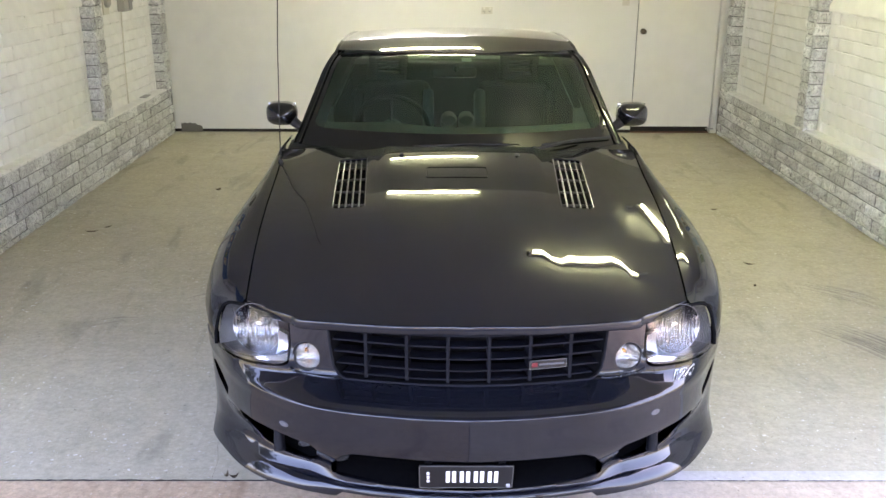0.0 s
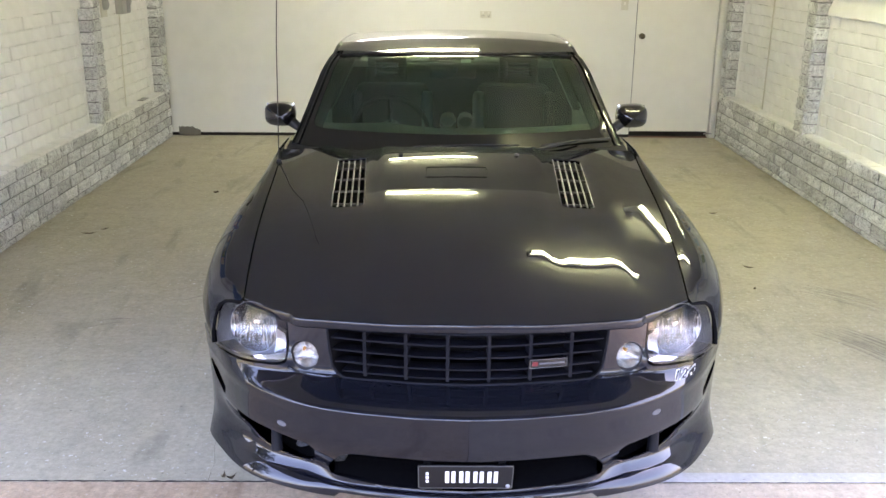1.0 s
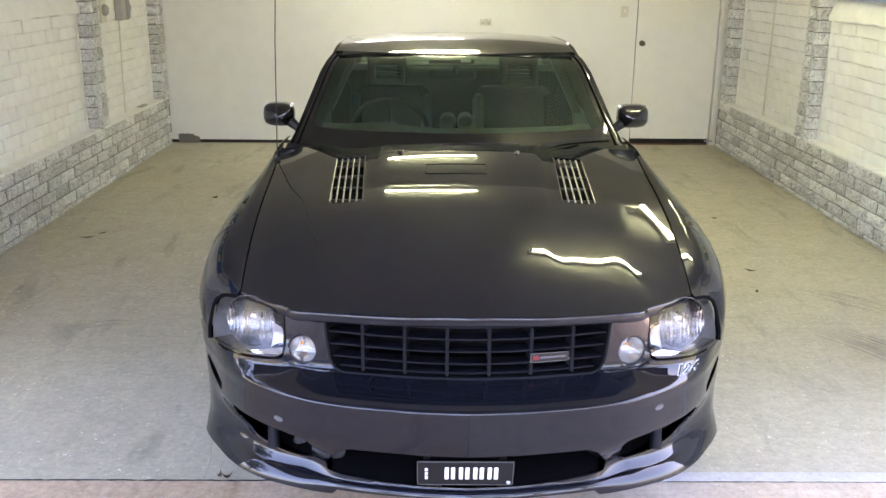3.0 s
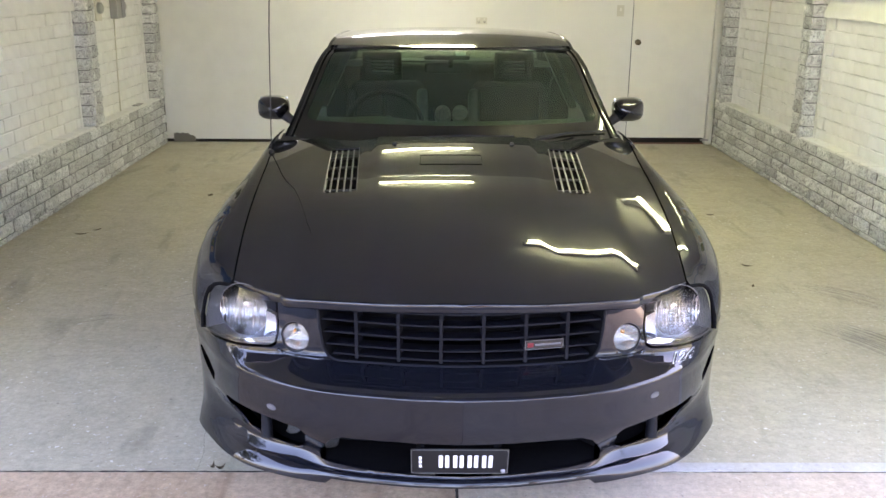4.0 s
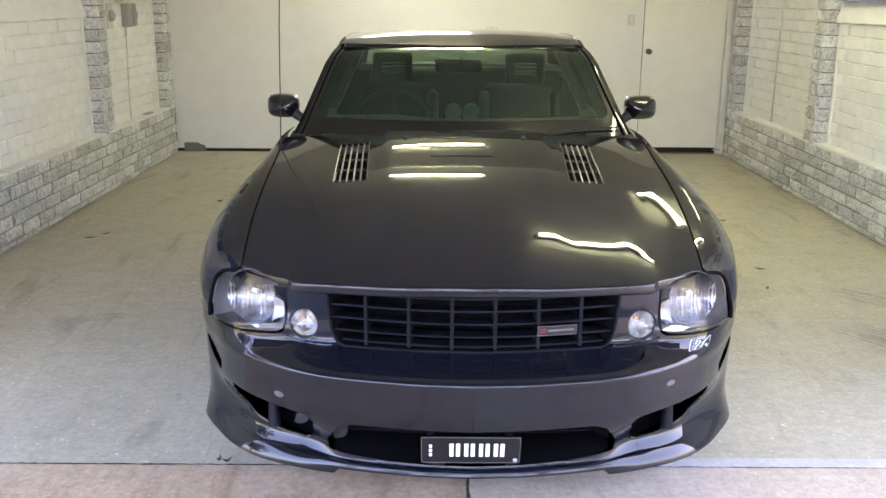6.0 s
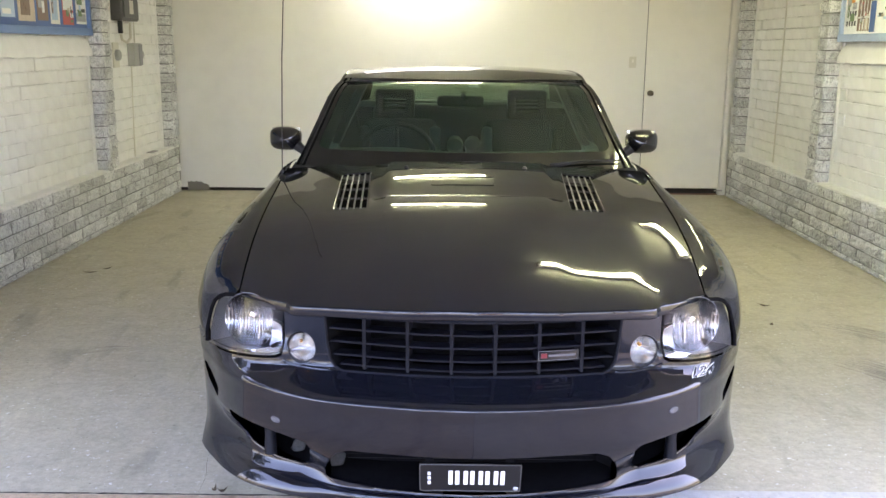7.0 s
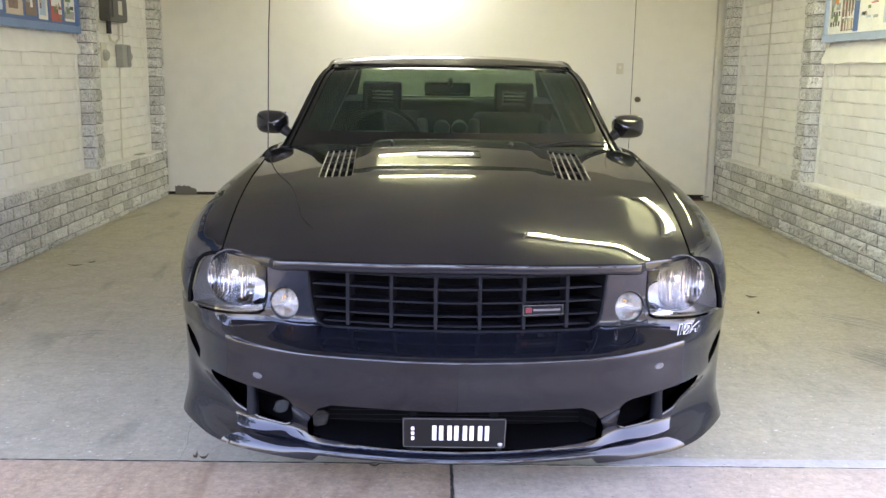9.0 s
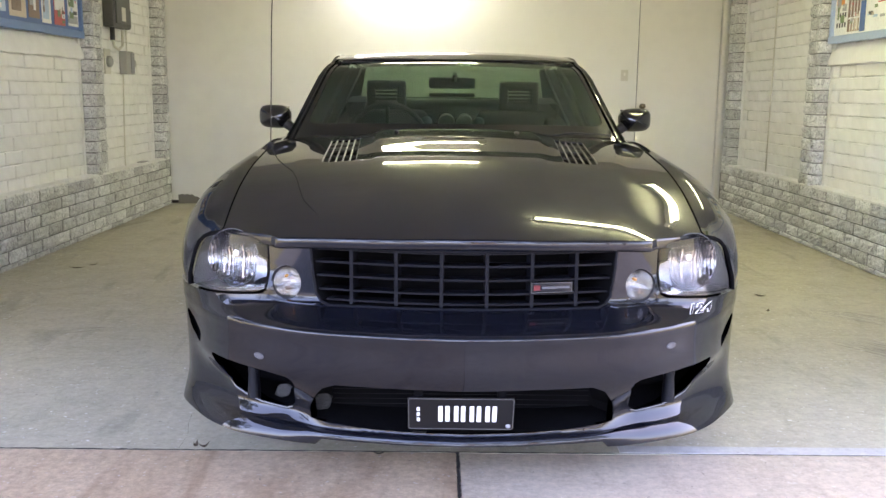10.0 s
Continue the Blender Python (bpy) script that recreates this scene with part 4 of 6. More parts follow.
setting("floor_crack", merge(dirt_line((-0.93, 3.36, 0.0007), (-0.915, 3.26, 0.0007), 0.0006, 5, 14), dirt_line((-0.915, 3.26, 0.0007), (-0.890, 3.16, 0.0007), 0.0007, 6, 14), dirt_line((-0.890, 3.16, 0.0007), (-0.885, 3.03, 0.0007), 0.0006, 8, 14)), M_GAP, "hairline crack in the slab", "crack")
setting("scuff_marks", scuffs([(2.10, 5.15, 2.52, 4.72, 16, 0.09), (1.97, 4.55, 2.30, 3.95, 20, 0.13), (-1.5, 4.9, -1.2, 5.0, 4, 0.05), (-1.9, 4.5, -1.6, 4.55, 4, 0.05)], 9), M_SCUFF, "faint dark tyre scuffs on the slab", "stain")


# ---- the coupe ----
XC, CY = 0.07, 4.95
car = thing("car", (XC, CY, 0), "dark grey metallic two-door muscle coupe parked nose-out on the slab", "car")


def cpart(name, shape, mat, parent=None, label="", smooth=True, sharp=35):
    ob = part(name, shape, mat, parent or car, label, smooth, sharp)
    if parent is None:
        ob.location = (0, -CY, 0)
    return ob


def both(name, make, mat, label="", parent=None):
    """The same part on both sides of the car; make(side) gives its shape, side is -1 or 1."""
    return [cpart(name, make(s), mat, parent, label) for s in (-1, 1)]


# plan of the bumper at its crease, outwards from the middle
PLAN = spline([(0, 2.512), (0.1, 2.518), (0.2, 2.529), (0.4, 2.570), (0.55, 2.63), (0.7, 2.737), (0.8, 2.852), (0.877, 2.985), (0.946, 3.13), (0.984, 3.3), (0.998, 3.5)], 300)
PLAN_U = np.concatenate([[0], np.cumsum(np.hypot(*np.diff(PLAN, axis=0).T))])


def u_of(x):
    return math.copysign(float(np.interp(abs(x), PLAN[:, 0], PLAN_U)), x)


def plan_at(u):
    a = abs(u)
    x, y = float(np.interp(a, PLAN_U, PLAN[:, 0])), float(np.interp(a, PLAN_U, PLAN[:, 1]))
    e = 0.03
    dx = float(np.interp(a + e, PLAN_U, PLAN[:, 0])) - float(np.interp(max(a - e, -e), PLAN_U, PLAN[:, 0])) if a > e else 2 * e
    dy = float(np.interp(a + e, PLAN_U, PLAN[:, 1])) - float(np.interp(a - e, PLAN_U, PLAN[:, 1])) if a > e else (float(np.interp(a + e, PLAN_U, PLAN[:, 1])) - float(np.interp(e - a, PLAN_U, PLAN[:, 1])))
    k = math.hypot(dx, dy) or 1
    s = 1 if u >= 0 else -1
    return s * x, y, -s * dy / k, dx / k          # point and inward normal


MID = soft_interp([0.13, 0.165, 0.19, 0.203, 0.216, 0.25, 0.30, 0.37, 0.43, 0.50, 0.528, 0.536, 0.545, 0.56, 0.575, 0.588, 0.61, 0.78, 0.82],
                  [0.105, 0.088, 0.083, 0.087, 0.104, 0.108, 0.066, 0.022, 0.008, 0.004, 0.000, 0.002, 0.018, 0.062, 0.108, 0.138, 0.145, 0.145, 0.150])
SIDE = soft_interp([0.13, 0.148, 0.155, 0.163, 0.215, 0.26, 0.33, 0.42, 0.50, 0.528, 0.545, 0.58, 0.62, 0.80],
                   [0.004, -0.010, -0.017, -0.015, 0.000, 0.008, 0.010, 0.008, 0.004, 0.000, 0.000, -0.002, 0.003, 0.036])


def nose(u, z, lift=0.0):
    """The front skin of the car at arc length u from the middle and height z."""
    x, y, nx, ny = plan_at(u)
    b = sstep(0.40, 1.0, abs(x))
    b += (sstep(0.40, 0.88, abs(x)) - b) * sstep(0.530, 0.545, z) * (1 - sstep(0.615, 0.68, z)) * sstep(0.56, 0.66, abs(x))
    s = MID(z) * (1 - b) + SIDE(z) * b - lift
    s += 0.042 * sstep(0.150, 0.262, z) * (1 - sstep(0.29, 0.40, z)) * sstep(0.42, 0.60, abs(x)) * (1 - sstep(0.80, 0.93, abs(x)))
    return x + nx * s, y + ny * s, z


def ux(x, z):
    """The arc length at which the front skin stands at distance x from the middle, at height z."""
    lo, hi = 0.0, 1.6
    for _ in range(40):
        m = (lo + hi) / 2
        if nose(m, z)[0] < abs(x):
            lo = m
        else:
            hi = m
    return math.copysign((lo + hi) / 2, x)


def uz(points):
    return [(ux(x, z), z) for x, z in points]


grille_half = [(0, 0.757), (0.20, 0.757), (0.452, 0.764), (0.446, 0.68), (0.436, 0.615), (0.420, 0.593), (0.395, 0.584), (0.2, 0.586), (0, 0.587)]
GRILLE = uz(grille_half + [(-x, z) for x, z in reversed(grille_half[1:-1])])
fog = uz([(0.527 + 0.044 * math.cos(a), 0.643 + 0.050 * math.sin(a)) for a in np.linspace(0, 2 * math.pi, 28, endpoint=False)])
side_open = rounded(uz([(0.788, 0.398), (0.760, 0.338), (0.708, 0.282), (0.620, 0.255), (0.532, 0.249), (0.508, 0.268), (0.488, 0.362), (0.510, 0.386), (0.58, 0.393), (0.68, 0.397)]), 0.02, 4)
mid_half = [(0, 0.380), (0.20, 0.381), (0.37, 0.379), (0.408, 0.362), (0.438, 0.317), (0.459, 0.258), (0.456, 0.234), (0.3, 0.223), (0.2, 0.221), (0, 0.220)]
mid_open = uz(mid_half + [(-x, z) for x, z in reversed(mid_half[1:-1])])
marker = rounded(uz([(0.836, 0.440), (0.868, 0.468), (0.912, 0.487), (0.926, 0.470), (0.898, 0.428), (0.846, 0.398)]), 0.012, 3)
outer_half = [(ux(x, z) if x < 0.5 or z > 0.575 else u_of(x), z) for x, z in ((0, 0.768), (0.30, 0.770), (0.50, 0.778), (0.576, 0.776), (0.583, 0.755), (0.584, 0.640), (0.590, 0.616), (0.608, 0.606), (0.632, 0.603), (0.755, 0.592), (0.874, 0.580), (0.915, 0.576), (0.962, 0.574),
                 (0.966, 0.48), (0.964, 0.43), (0.955, 0.32), (0.950, 0.20), (0.945, 0.158), (0.87, 0.160), (0.70, 0.162), (0.47, 0.164), (0.438, 0.166), (0.418, 0.186), (0.30, 0.188), (0, 0.190))]
outline = outer_half + [(-u, z) for u, z in reversed(outer_half[1:-1])]
z_rows = sorted(set([0.196, 0.203, 0.210, 0.217, 0.226] + list(np.arange(0.165, 0.52, 0.018)) + [0.522, 0.528, 0.532, 0.537, 0.542, 0.549, 0.556, 0.564, 0.572, 0.580] + list(np.arange(0.59, 0.775, 0.018))))
holes = [GRILLE, fog, mirror_poly(fog), side_open, mirror_poly(side_open), mid_open, marker, mirror_poly(marker)]
bumper = cpart("front_bumper", wrap_panel(nose, outline, holes, 0.018, False, 0.028, z_rows), M_PAINT, None, "dark grey bumper with air openings and a low splitter")


def on_nose(poly, lift, step=0.012, flange=0.004):
    return wrap_panel(lambda u, z: nose(u, z, lift), poly, (), step, False, flange)


def grille_box():
    """""The box behind the grille opening, near-black for the shade inside."" """
    loop = dense(GRILLE, 0.03)
    n = len(loop)
    v = [nose(u, z, l) for l in (-0.004, -0.20) for u, z in loop]
    v = v[:n] + [(x * 0.97, y, z) for x, y, z in v[n:]]
    return v, [(i, (i + 1) % n, n + (i + 1) % n, n + i) for i in range(n)] + [tuple(n + i for i in range(n))]


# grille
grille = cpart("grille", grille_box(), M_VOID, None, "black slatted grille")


def nose_bar(x0, x1, za, zb, half, lift0, lift1, n=40):
    """A slat that follows the front skin between two places, from lift0 (front) to lift1 (back)."""
    v, f = [], []
    u0, u1 = ux(x0, za), ux(x1, zb)
    for i in range(n + 1):
        t = i / n
        u, z = u0 + (u1 - u0) * t, za + (zb - za) * t
        for l, dz in ((lift0, -half * 0.6), (lift0, half * 0.6), (lift0 - 0.006, half), (lift1, half * 0.8), (lift1, -half * 0.8), (lift0 - 0.006, -half)):
            p = nose(u, max(0.592, min(0.775, z)), l)
            v.append((p[0], p[1], z + dz))
    for i in range(n):
        for k in range(6):
            f.append((i * 6 + k, i * 6 + (k + 1) % 6, (i + 1) * 6 + (k + 1) % 6, (i + 1) * 6 + k))
    f += [tuple(range(5, -1, -1)), tuple(n * 6 + k for k in range(6))]
    return v, f


for z, w in ((0.748, 0.447), (0.709, 0.445), (0.668, 0.442), (0.627, 0.434), (0.597, 0.41)):
    cpart("slat", nose_bar(-w, w, z, z, 0.0045, -0.012, -0.060), M_SATIN, grille)
for k in range(6):
    x = -0.333 + k * 0.1333
    v, f = [], []
    for z in np.linspace(0.588, 0.758, 8):
        ua = ux(x, max(z, 0.592))
        p, q = nose(ua, max(z, 0.592), -0.008), nose(ua, max(z, 0.592), -0.062)
        v += [(p[0] - 0.005, p[1], z), (p[0] + 0.005, p[1], z), (q[0] + 0.004, q[1], z), (q[0] - 0.004, q[1], z)]
    for i in range(7):
        for j in range(4):
            f.append((i * 4 + j, i * 4 + (j + 1) % 4, i * 4 + 4 + (j + 1) % 4, i * 4 + 4 + j))
    cpart("upright", (v, f), M_SATIN, grille)
rim = [nose(u, z, 0.001) for u, z in dense(GRILLE, 0.02)]
cpart("surround", tube(rim + rim[:1], 0.0045, 8, False), M_SATIN, grille)

M_BUTTON2 = plain("dull_silver_print", (0.075, 0.075, 0.08), 0.5, vary=0.2)
# badge on the grille: dark plate, red square, pale bar in place of lettering
badge = cpart("badge", on_nose(uz([(0.195, 0.634), (0.316, 0.634), (0.316, 0.663), (0.195, 0.663)]), 0.004, 0.02, 0.012), M_GLOSSBLACK, grille, "small dark badge with a red square")
br_ = [nose(u, z, 0.005) for u, z in dense(uz([(0.195, 0.634), (0.316, 0.634), (0.316, 0.663), (0.195, 0.663)]), 0.02)]
cpart("rim", tube(br_ + br_[:1], 0.0012, 6, False), M_DARKBOX, grille)
cpart("red_square", on_nose(uz([(0.202, 0.641), (0.221, 0.641), (0.221, 0.656), (0.202, 0.656)]), 0.0055), M_RED, grille)
cpart("pale_bar", on_nose(uz([(0.226, 0.6455), (0.308, 0.6455), (0.308, 0.6515), (0.226, 0.6515)]), 0.0055), M_BUTTON2, grille)

# number plate on its brackets, lettering replaced by plain bars
plate_at = lambda x, z, d=0.0: (x, 2.562 + (0.352 - z) * 0.40 - d, z)


def plate_slab(x0, x1, z0, z1, d0, d1, r=0.006):
    loop = rounded([(x0, z0), (x1, z0), (x1, z1), (x0, z1)], r, 3)
    n = len(loop)
    v = [plate_at(x, z, d) for d in (d0, d1) for x, z in loop]
    return v, [tuple(range(n - 1, -1, -1)), tuple(n + i for i in range(n))] + [(i, (i + 1) % n, n + (i + 1) % n, n + i) for i in range(n)]


plate = cpart("number_plate", plate_slab(-0.158, 0.146, 0.243, 0.352, 0.0, 0.006), M_PLATE, None, "black number plate with white bars")
loop = [plate_at(x, z, 0.007) for x, z in dense(rounded([(-0.156, 0.245), (0.144, 0.245), (0.144, 0.350), (-0.156, 0.350)], 0.008, 3), 0.02)]
cpart("edge", tube(loop + loop[:1], 0.0014, 6, False), M_DARKBOX, plate)
for x in (-0.071, -0.026, 0.019, 0.064):
    for dx in (0.0, 0.020):
        cpart("white_bar", plate_slab(x + dx, x + dx + 0.0125, 0.271, 0.325, 0.006, 0.008, 0.003), M_WHITE, plate)
for z in (0.272, 0.290, 0.308):
    cpart("small_bar", plate_slab(-0.133, -0.124, z, z + 0.012, 0.006, 0.0078, 0.001), M_WHITE, plate)
cpart("rivet", lathe([(0.0, 0.005), (0.006, 0.004), (0.008, 0.0)], 14, plate_at(0.131, 0.257, 0.006), (0, -0.93, 0.37)), M_DISC, plate)
for x in (-0.128, 0.110):
    cpart("bracket", box(x - 0.012, x + 0.012, 2.575, 2.60, 0.345, 0.388, 0.002), M_VOID, plate)

# ducts behind the openings, near-black for the shade inside
def duct(poly, depth, lift=-0.004):
    loop = dense(poly, 0.02)
    cu, cz = sum(p[0] for p in loop) / len(loop), sum(p[1] for p in loop) / len(loop)
    v, f = [], []
    n = len(loop)
    for k, sc in ((0.02, 1.06), (0.05, 1.04), (depth, 0.9)):
        for u, z in loop:
            p = nose(u, z, -0.005)
            c = nose(cu, cz, -0.005)
            v.append((c[0] + (p[0] - c[0]) * sc, (p[1] if k < depth else c[1]) + k, c[2] + (p[2] - c[2]) * sc))
    for r in range(2):
        f += [(r * n + i, r * n + (i + 1) % n, (r + 1) * n + (i + 1) % n, (r + 1) * n + i) for i in range(n)]
    f.append(tuple(2 * n + i for i in range(n)))
    return v, f


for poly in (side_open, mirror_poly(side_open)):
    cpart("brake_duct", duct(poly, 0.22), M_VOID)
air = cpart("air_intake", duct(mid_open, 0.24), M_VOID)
for z in np.arange(0.24, 0.37, 0.016):
    cpart("radiator_fin", tube([(-0.40, 2.83, z), (0.40, 2.83, z)], 0.004, 5), M_BLACK, air)
for s in (-1, 1):
    cpart("strut", tube([(s * 0.652, 2.83, 0.40), (s * 0.648, 2.82, 0.33), (s * 0.645, 2.805, 0.262)], [0.017, 0.017, 0.021], 14), M_SATIN, None)
for s in (-1, 1):
    lip = [nose(ux(s * x, z), z, 0.001) for x, z in dense([(0.764, 0.345), (0.745, 0.318), (0.708, 0.280), (0.664, 0.265), (0.620, 0.253), (0.575, 0.2495), (0.532, 0.247), (0.515, 0.254), (0.507, 0.270)], 0.012, False)]
    cpart("duct_lip", tube(lip, 0.0055, 8), M_PAINT, bumper)
# wire mesh seen in one duct and at one end of the intake
def mesh_patch(x, y, z, r, tilt=0.008):
    v, f = [], []
    for i in range(-5, 6):
        w, d = r * math.sqrt(max(0.02, 1 - (i / 6) ** 2)), i * r / 6
        for a, b in (((x + d - tilt, y, z - w), (x + d + tilt, y, z + w)), ((x - w, y + 0.001, z + d), (x + w, y + 0.001, z + d))):
            tv, tf = tube([a, b], 0.0011, 4)
            f += [tuple(k + len(v) for k in q) for q in tf]
            v += tv
    return v, f


cpart("mesh_screen", mesh_patch(-0.428, 2.770, 0.264, 0.027), M_MESH, air, "pale wire mesh")
cpart("mesh_screen", mesh_patch(-0.560, 2.84, 0.275, 0.022), M_MESH, None, "pale wire mesh")

M_BUTTON = plain("dull_grey_metal", (0.10, 0.10, 0.105), 0.5, 0.3, vary=0.2)
for s, z in ((-1, 0.438), (1, 0.480)):
    x = s * (0.600 if s < 0 else 0.612)
    c = nose(ux(x, z), z, 0.0)
    nn = normal_of(nose, ux(x, z), z)
    bv, bf = lathe([(0.0, 0.003), (0.005, 0.004), (0.016, 0.0035), (0.019, 0.001), (0.020, -0.004)], 22, (0, 0, 0), nn)
    bv = [Vector(c) + Vector((q.x, q.y, q.z * 0.52)) for q in bv]
    cpart("bumper_button", (bv, bf), M_BUTTON, None, "round dull metal button")
for poly in (marker, mirror_poly(marker)):
    cpart("side_marker", wrap_panel(lambda u, z: nose(u, z, -0.012), poly, (), 0.02, False, 0.0), M_GLOSSBLACK, None, "dark side marker lens")

# race number on the bumper
M_PALEINK = plain("worn_white_vinyl", (0.72, 0.72, 0.72), 0.5, vary=0.2)


def decal(text, size, u0, z0, slope, lift, offset, mat, name):
    cu = bpy.data.curves.new("t", "FONT")
    cu.body, cu.size, cu.offset, cu.shear = text, size, offset, 0.3
    cu.space_character = 0.98
    to = bpy.data.objects.new("t", cu)
    scene.collection.objects.link(to)
    me = bpy.data.meshes.new_from_object(to.evaluated_get(bpy.context.evaluated_depsgraph_get()))
    bpy.data.objects.remove(to)
    bpy.data.curves.remove(cu)
    b = bmesh.new()
    b.from_mesh(me)
    bpy.data.meshes.remove(me)
    bmesh.ops.triangulate(b, faces=b.faces)
    bmesh.ops.subdivide_edges(b, edges=[e for e in b.edges if e.calc_length() > size * 0.12], cuts=2, use_grid_fill=False)
    bmesh.ops.triangulate(b, faces=b.faces)
    for q in b.verts:
        zz = z0 + q.co.x * slope + q.co.y * 0.55
        q.co = nose(ux(u0 + q.co.x, zz), zz, lift)
    return cpart(name, b, mat, bumper, "white outlined race number" if mat is M_PALEINK else "", smooth=False)


# headlights
LENS_EDGE = [(0.742, 0.773), (0.790, 0.760), (0.818, 0.746), (0.845, 0.722), (0.862, 0.692), (0.871, 0.660), (0.875, 0.620), (0.872, 0.587)]
head_half = uz(LENS_EDGE[::-1] + [(0.655, 0.771), (0.600, 0.762), (0.588, 0.745), (0.590, 0.640), (0.596, 0.622), (0.612, 0.613), (0.632, 0.610), (0.75, 0.599)])


def headlight(s):
    poly = head_half if s > 0 else mirror_poly(head_half)
    hl = cpart("headlight", wrap_panel(lambda u, z: nose(u, z, 0.002), poly, (), 0.02, False, 0.0), M_LENS, None, "clear headlight with a chrome reflector")
    hl.visible_shadow = False
    cpart("housing", duct_bowl(poly), M_HOUSING, hl)
    c = nose(ux(s * 0.716, 0.699), 0.699, -0.012)
    ax = Vector((s * 0.32, -1, 0.03)).normalized()
    ribs = []
    prof = [(0.089, 0.0), (0.086, -0.006), (0.080, -0.018), (0.068, -0.034), (0.052, -0.048), (0.030, -0.058), (0.012, -0.061)]
    cpart("reflector", lathe(prof, 36, c, ax), M_REFLECT, hl, "ribbed chrome bowl")
    side_v = ax.cross(Vector((0, 0, 1))).normalized()
    ring_ = [Vector(c) + (side_v * math.cos(a) + side_v.cross(ax) * math.sin(a)) * 0.089 + ax * 0.003 for a in np.linspace(0, 2 * math.pi, 41)]
    cpart("bowl_rim", tube(ring_, 0.0016, 6, False), M_HOUSING, hl)
    for k in range(-4, 5):
        if k == 0:
            continue
        x = k * 0.0165
        hgt = math.sqrt(max(0.0, 0.078 ** 2 - x * x)) * 0.9
        base = Vector(c) + side_v * x - ax * 0.02
        ribs.append(tube([base - Vector((0, 0, hgt)), base - ax * 0.012, base + Vector((0, 0, hgt * 0.55))], 0.0035, 6))
    cpart("rib", merge(*ribs), M_REFLECT, hl)
    cpart("bulb", lathe([(0.0, 0.022), (0.010, 0.020), (0.013, 0.008), (0.014, -0.01)], 16, Vector(c) - ax * 0.035 + Vector((0, 0, 0.01)), ax), M_CHROME, hl)
    wing = uz([(0.640, 0.712), (0.622, 0.706), (0.606, 0.700), (0.604, 0.652), (0.622, 0.648), (0.644, 0.636)])
    wing = wing if s > 0 else mirror_poly(wing)
    cpart("side_reflector", wrap_panel(lambda u, z: nose(u, z, -0.016), wing, (), 0.02, False, 0.02), M_STEP, hl, "stepped chrome side panel")
    foot = uz([(0.600, 0.648), (0.600, 0.624), (0.614, 0.616), (0.634, 0.613), (0.75, 0.602), (0.865, 0.590), (0.868, 0.593), (0.80, 0.602), (0.72, 0.612), (0.66, 0.626), (0.63, 0.636)])
    foot = foot if s > 0 else mirror_poly(foot)
    cpart("lower_trim", wrap_panel(lambda u, z: nose(u, z, -0.008 - 0.55 * (z - 0.59)), foot, (), 0.012, False, 0.004), M_CHROME, hl, "chrome lower trim")
    gap = [nose(ux(s * (x + 0.002), z), z, 0.006) for x, z in LENS_EDGE]
    cpart("gasket", tube(gap, 0.0065, 8), M_VOID, hl, "black rubber gasket")
    return hl


def duct_bowl(poly):
    loop = dense(poly, 0.02)
    n = len(loop)
    cu, cz = sum(p[0] for p in loop) / n, sum(p[1] for p in loop) / n
    v, f = [], []
    for sc, l in ((0.985, -0.004), (0.93, -0.035), (0.80, -0.075), (0.4, -0.085)):
        v += [nose(cu + (u - cu) * sc, cz + (z - cz) * sc, l) for u, z in loop]
    for r in range(3):
        f += [(r * n + i, r * n + (i + 1) % n, (r + 1) * n + (i + 1) % n, (r + 1) * n + i) for i in range(n)]
    f.append(tuple(3 * n + i for i in range(n)))
    return v, f


def ribbed_chrome():
    m, t, b = nodes_of("ribbed_chrome")
    tc = t.nodes.new("ShaderNodeTexCoord")
    w = t.nodes.new("ShaderNodeTexWave")
    w.wave_type, w.bands_direction = "BANDS", "X"
    w.inputs["Scale"].default_value = 34
    w.inputs["Distortion"].default_value = 0.8
    t.links.new(tc.outputs["Object"], w.inputs["Vector"])
    tone = ramp_node(t, [(0.2, (0.42, 0.42, 0.43)), (0.45, (0.92, 0.92, 0.93))])
    t.links.new(w.outputs[1], tone.inputs[0])
    t.links.new(tone.outputs[0], b.inputs["Base Color"])
    b.inputs["Metallic"].default_value = 1.0
    b.inputs["Roughness"].default_value = 0.06
    bump_node(t, b, w.outputs[1], 1.0, 0.010)
    return m


M_REFLECT = ribbed_chrome()
M_STEP = plain("brushed_chrome", (0.24, 0.24, 0.25), 0.3, 0.9, vary=0.3, scale=50, bump=0.6, bump_scale=70)
M_BOWL = plain("frosted_bowl", (0.48, 0.465, 0.44), 0.2, 0.95, vary=0.3, scale=90, bump=0.5, bump_scale=120)
for s in (-1, 1):
    headlight(s)

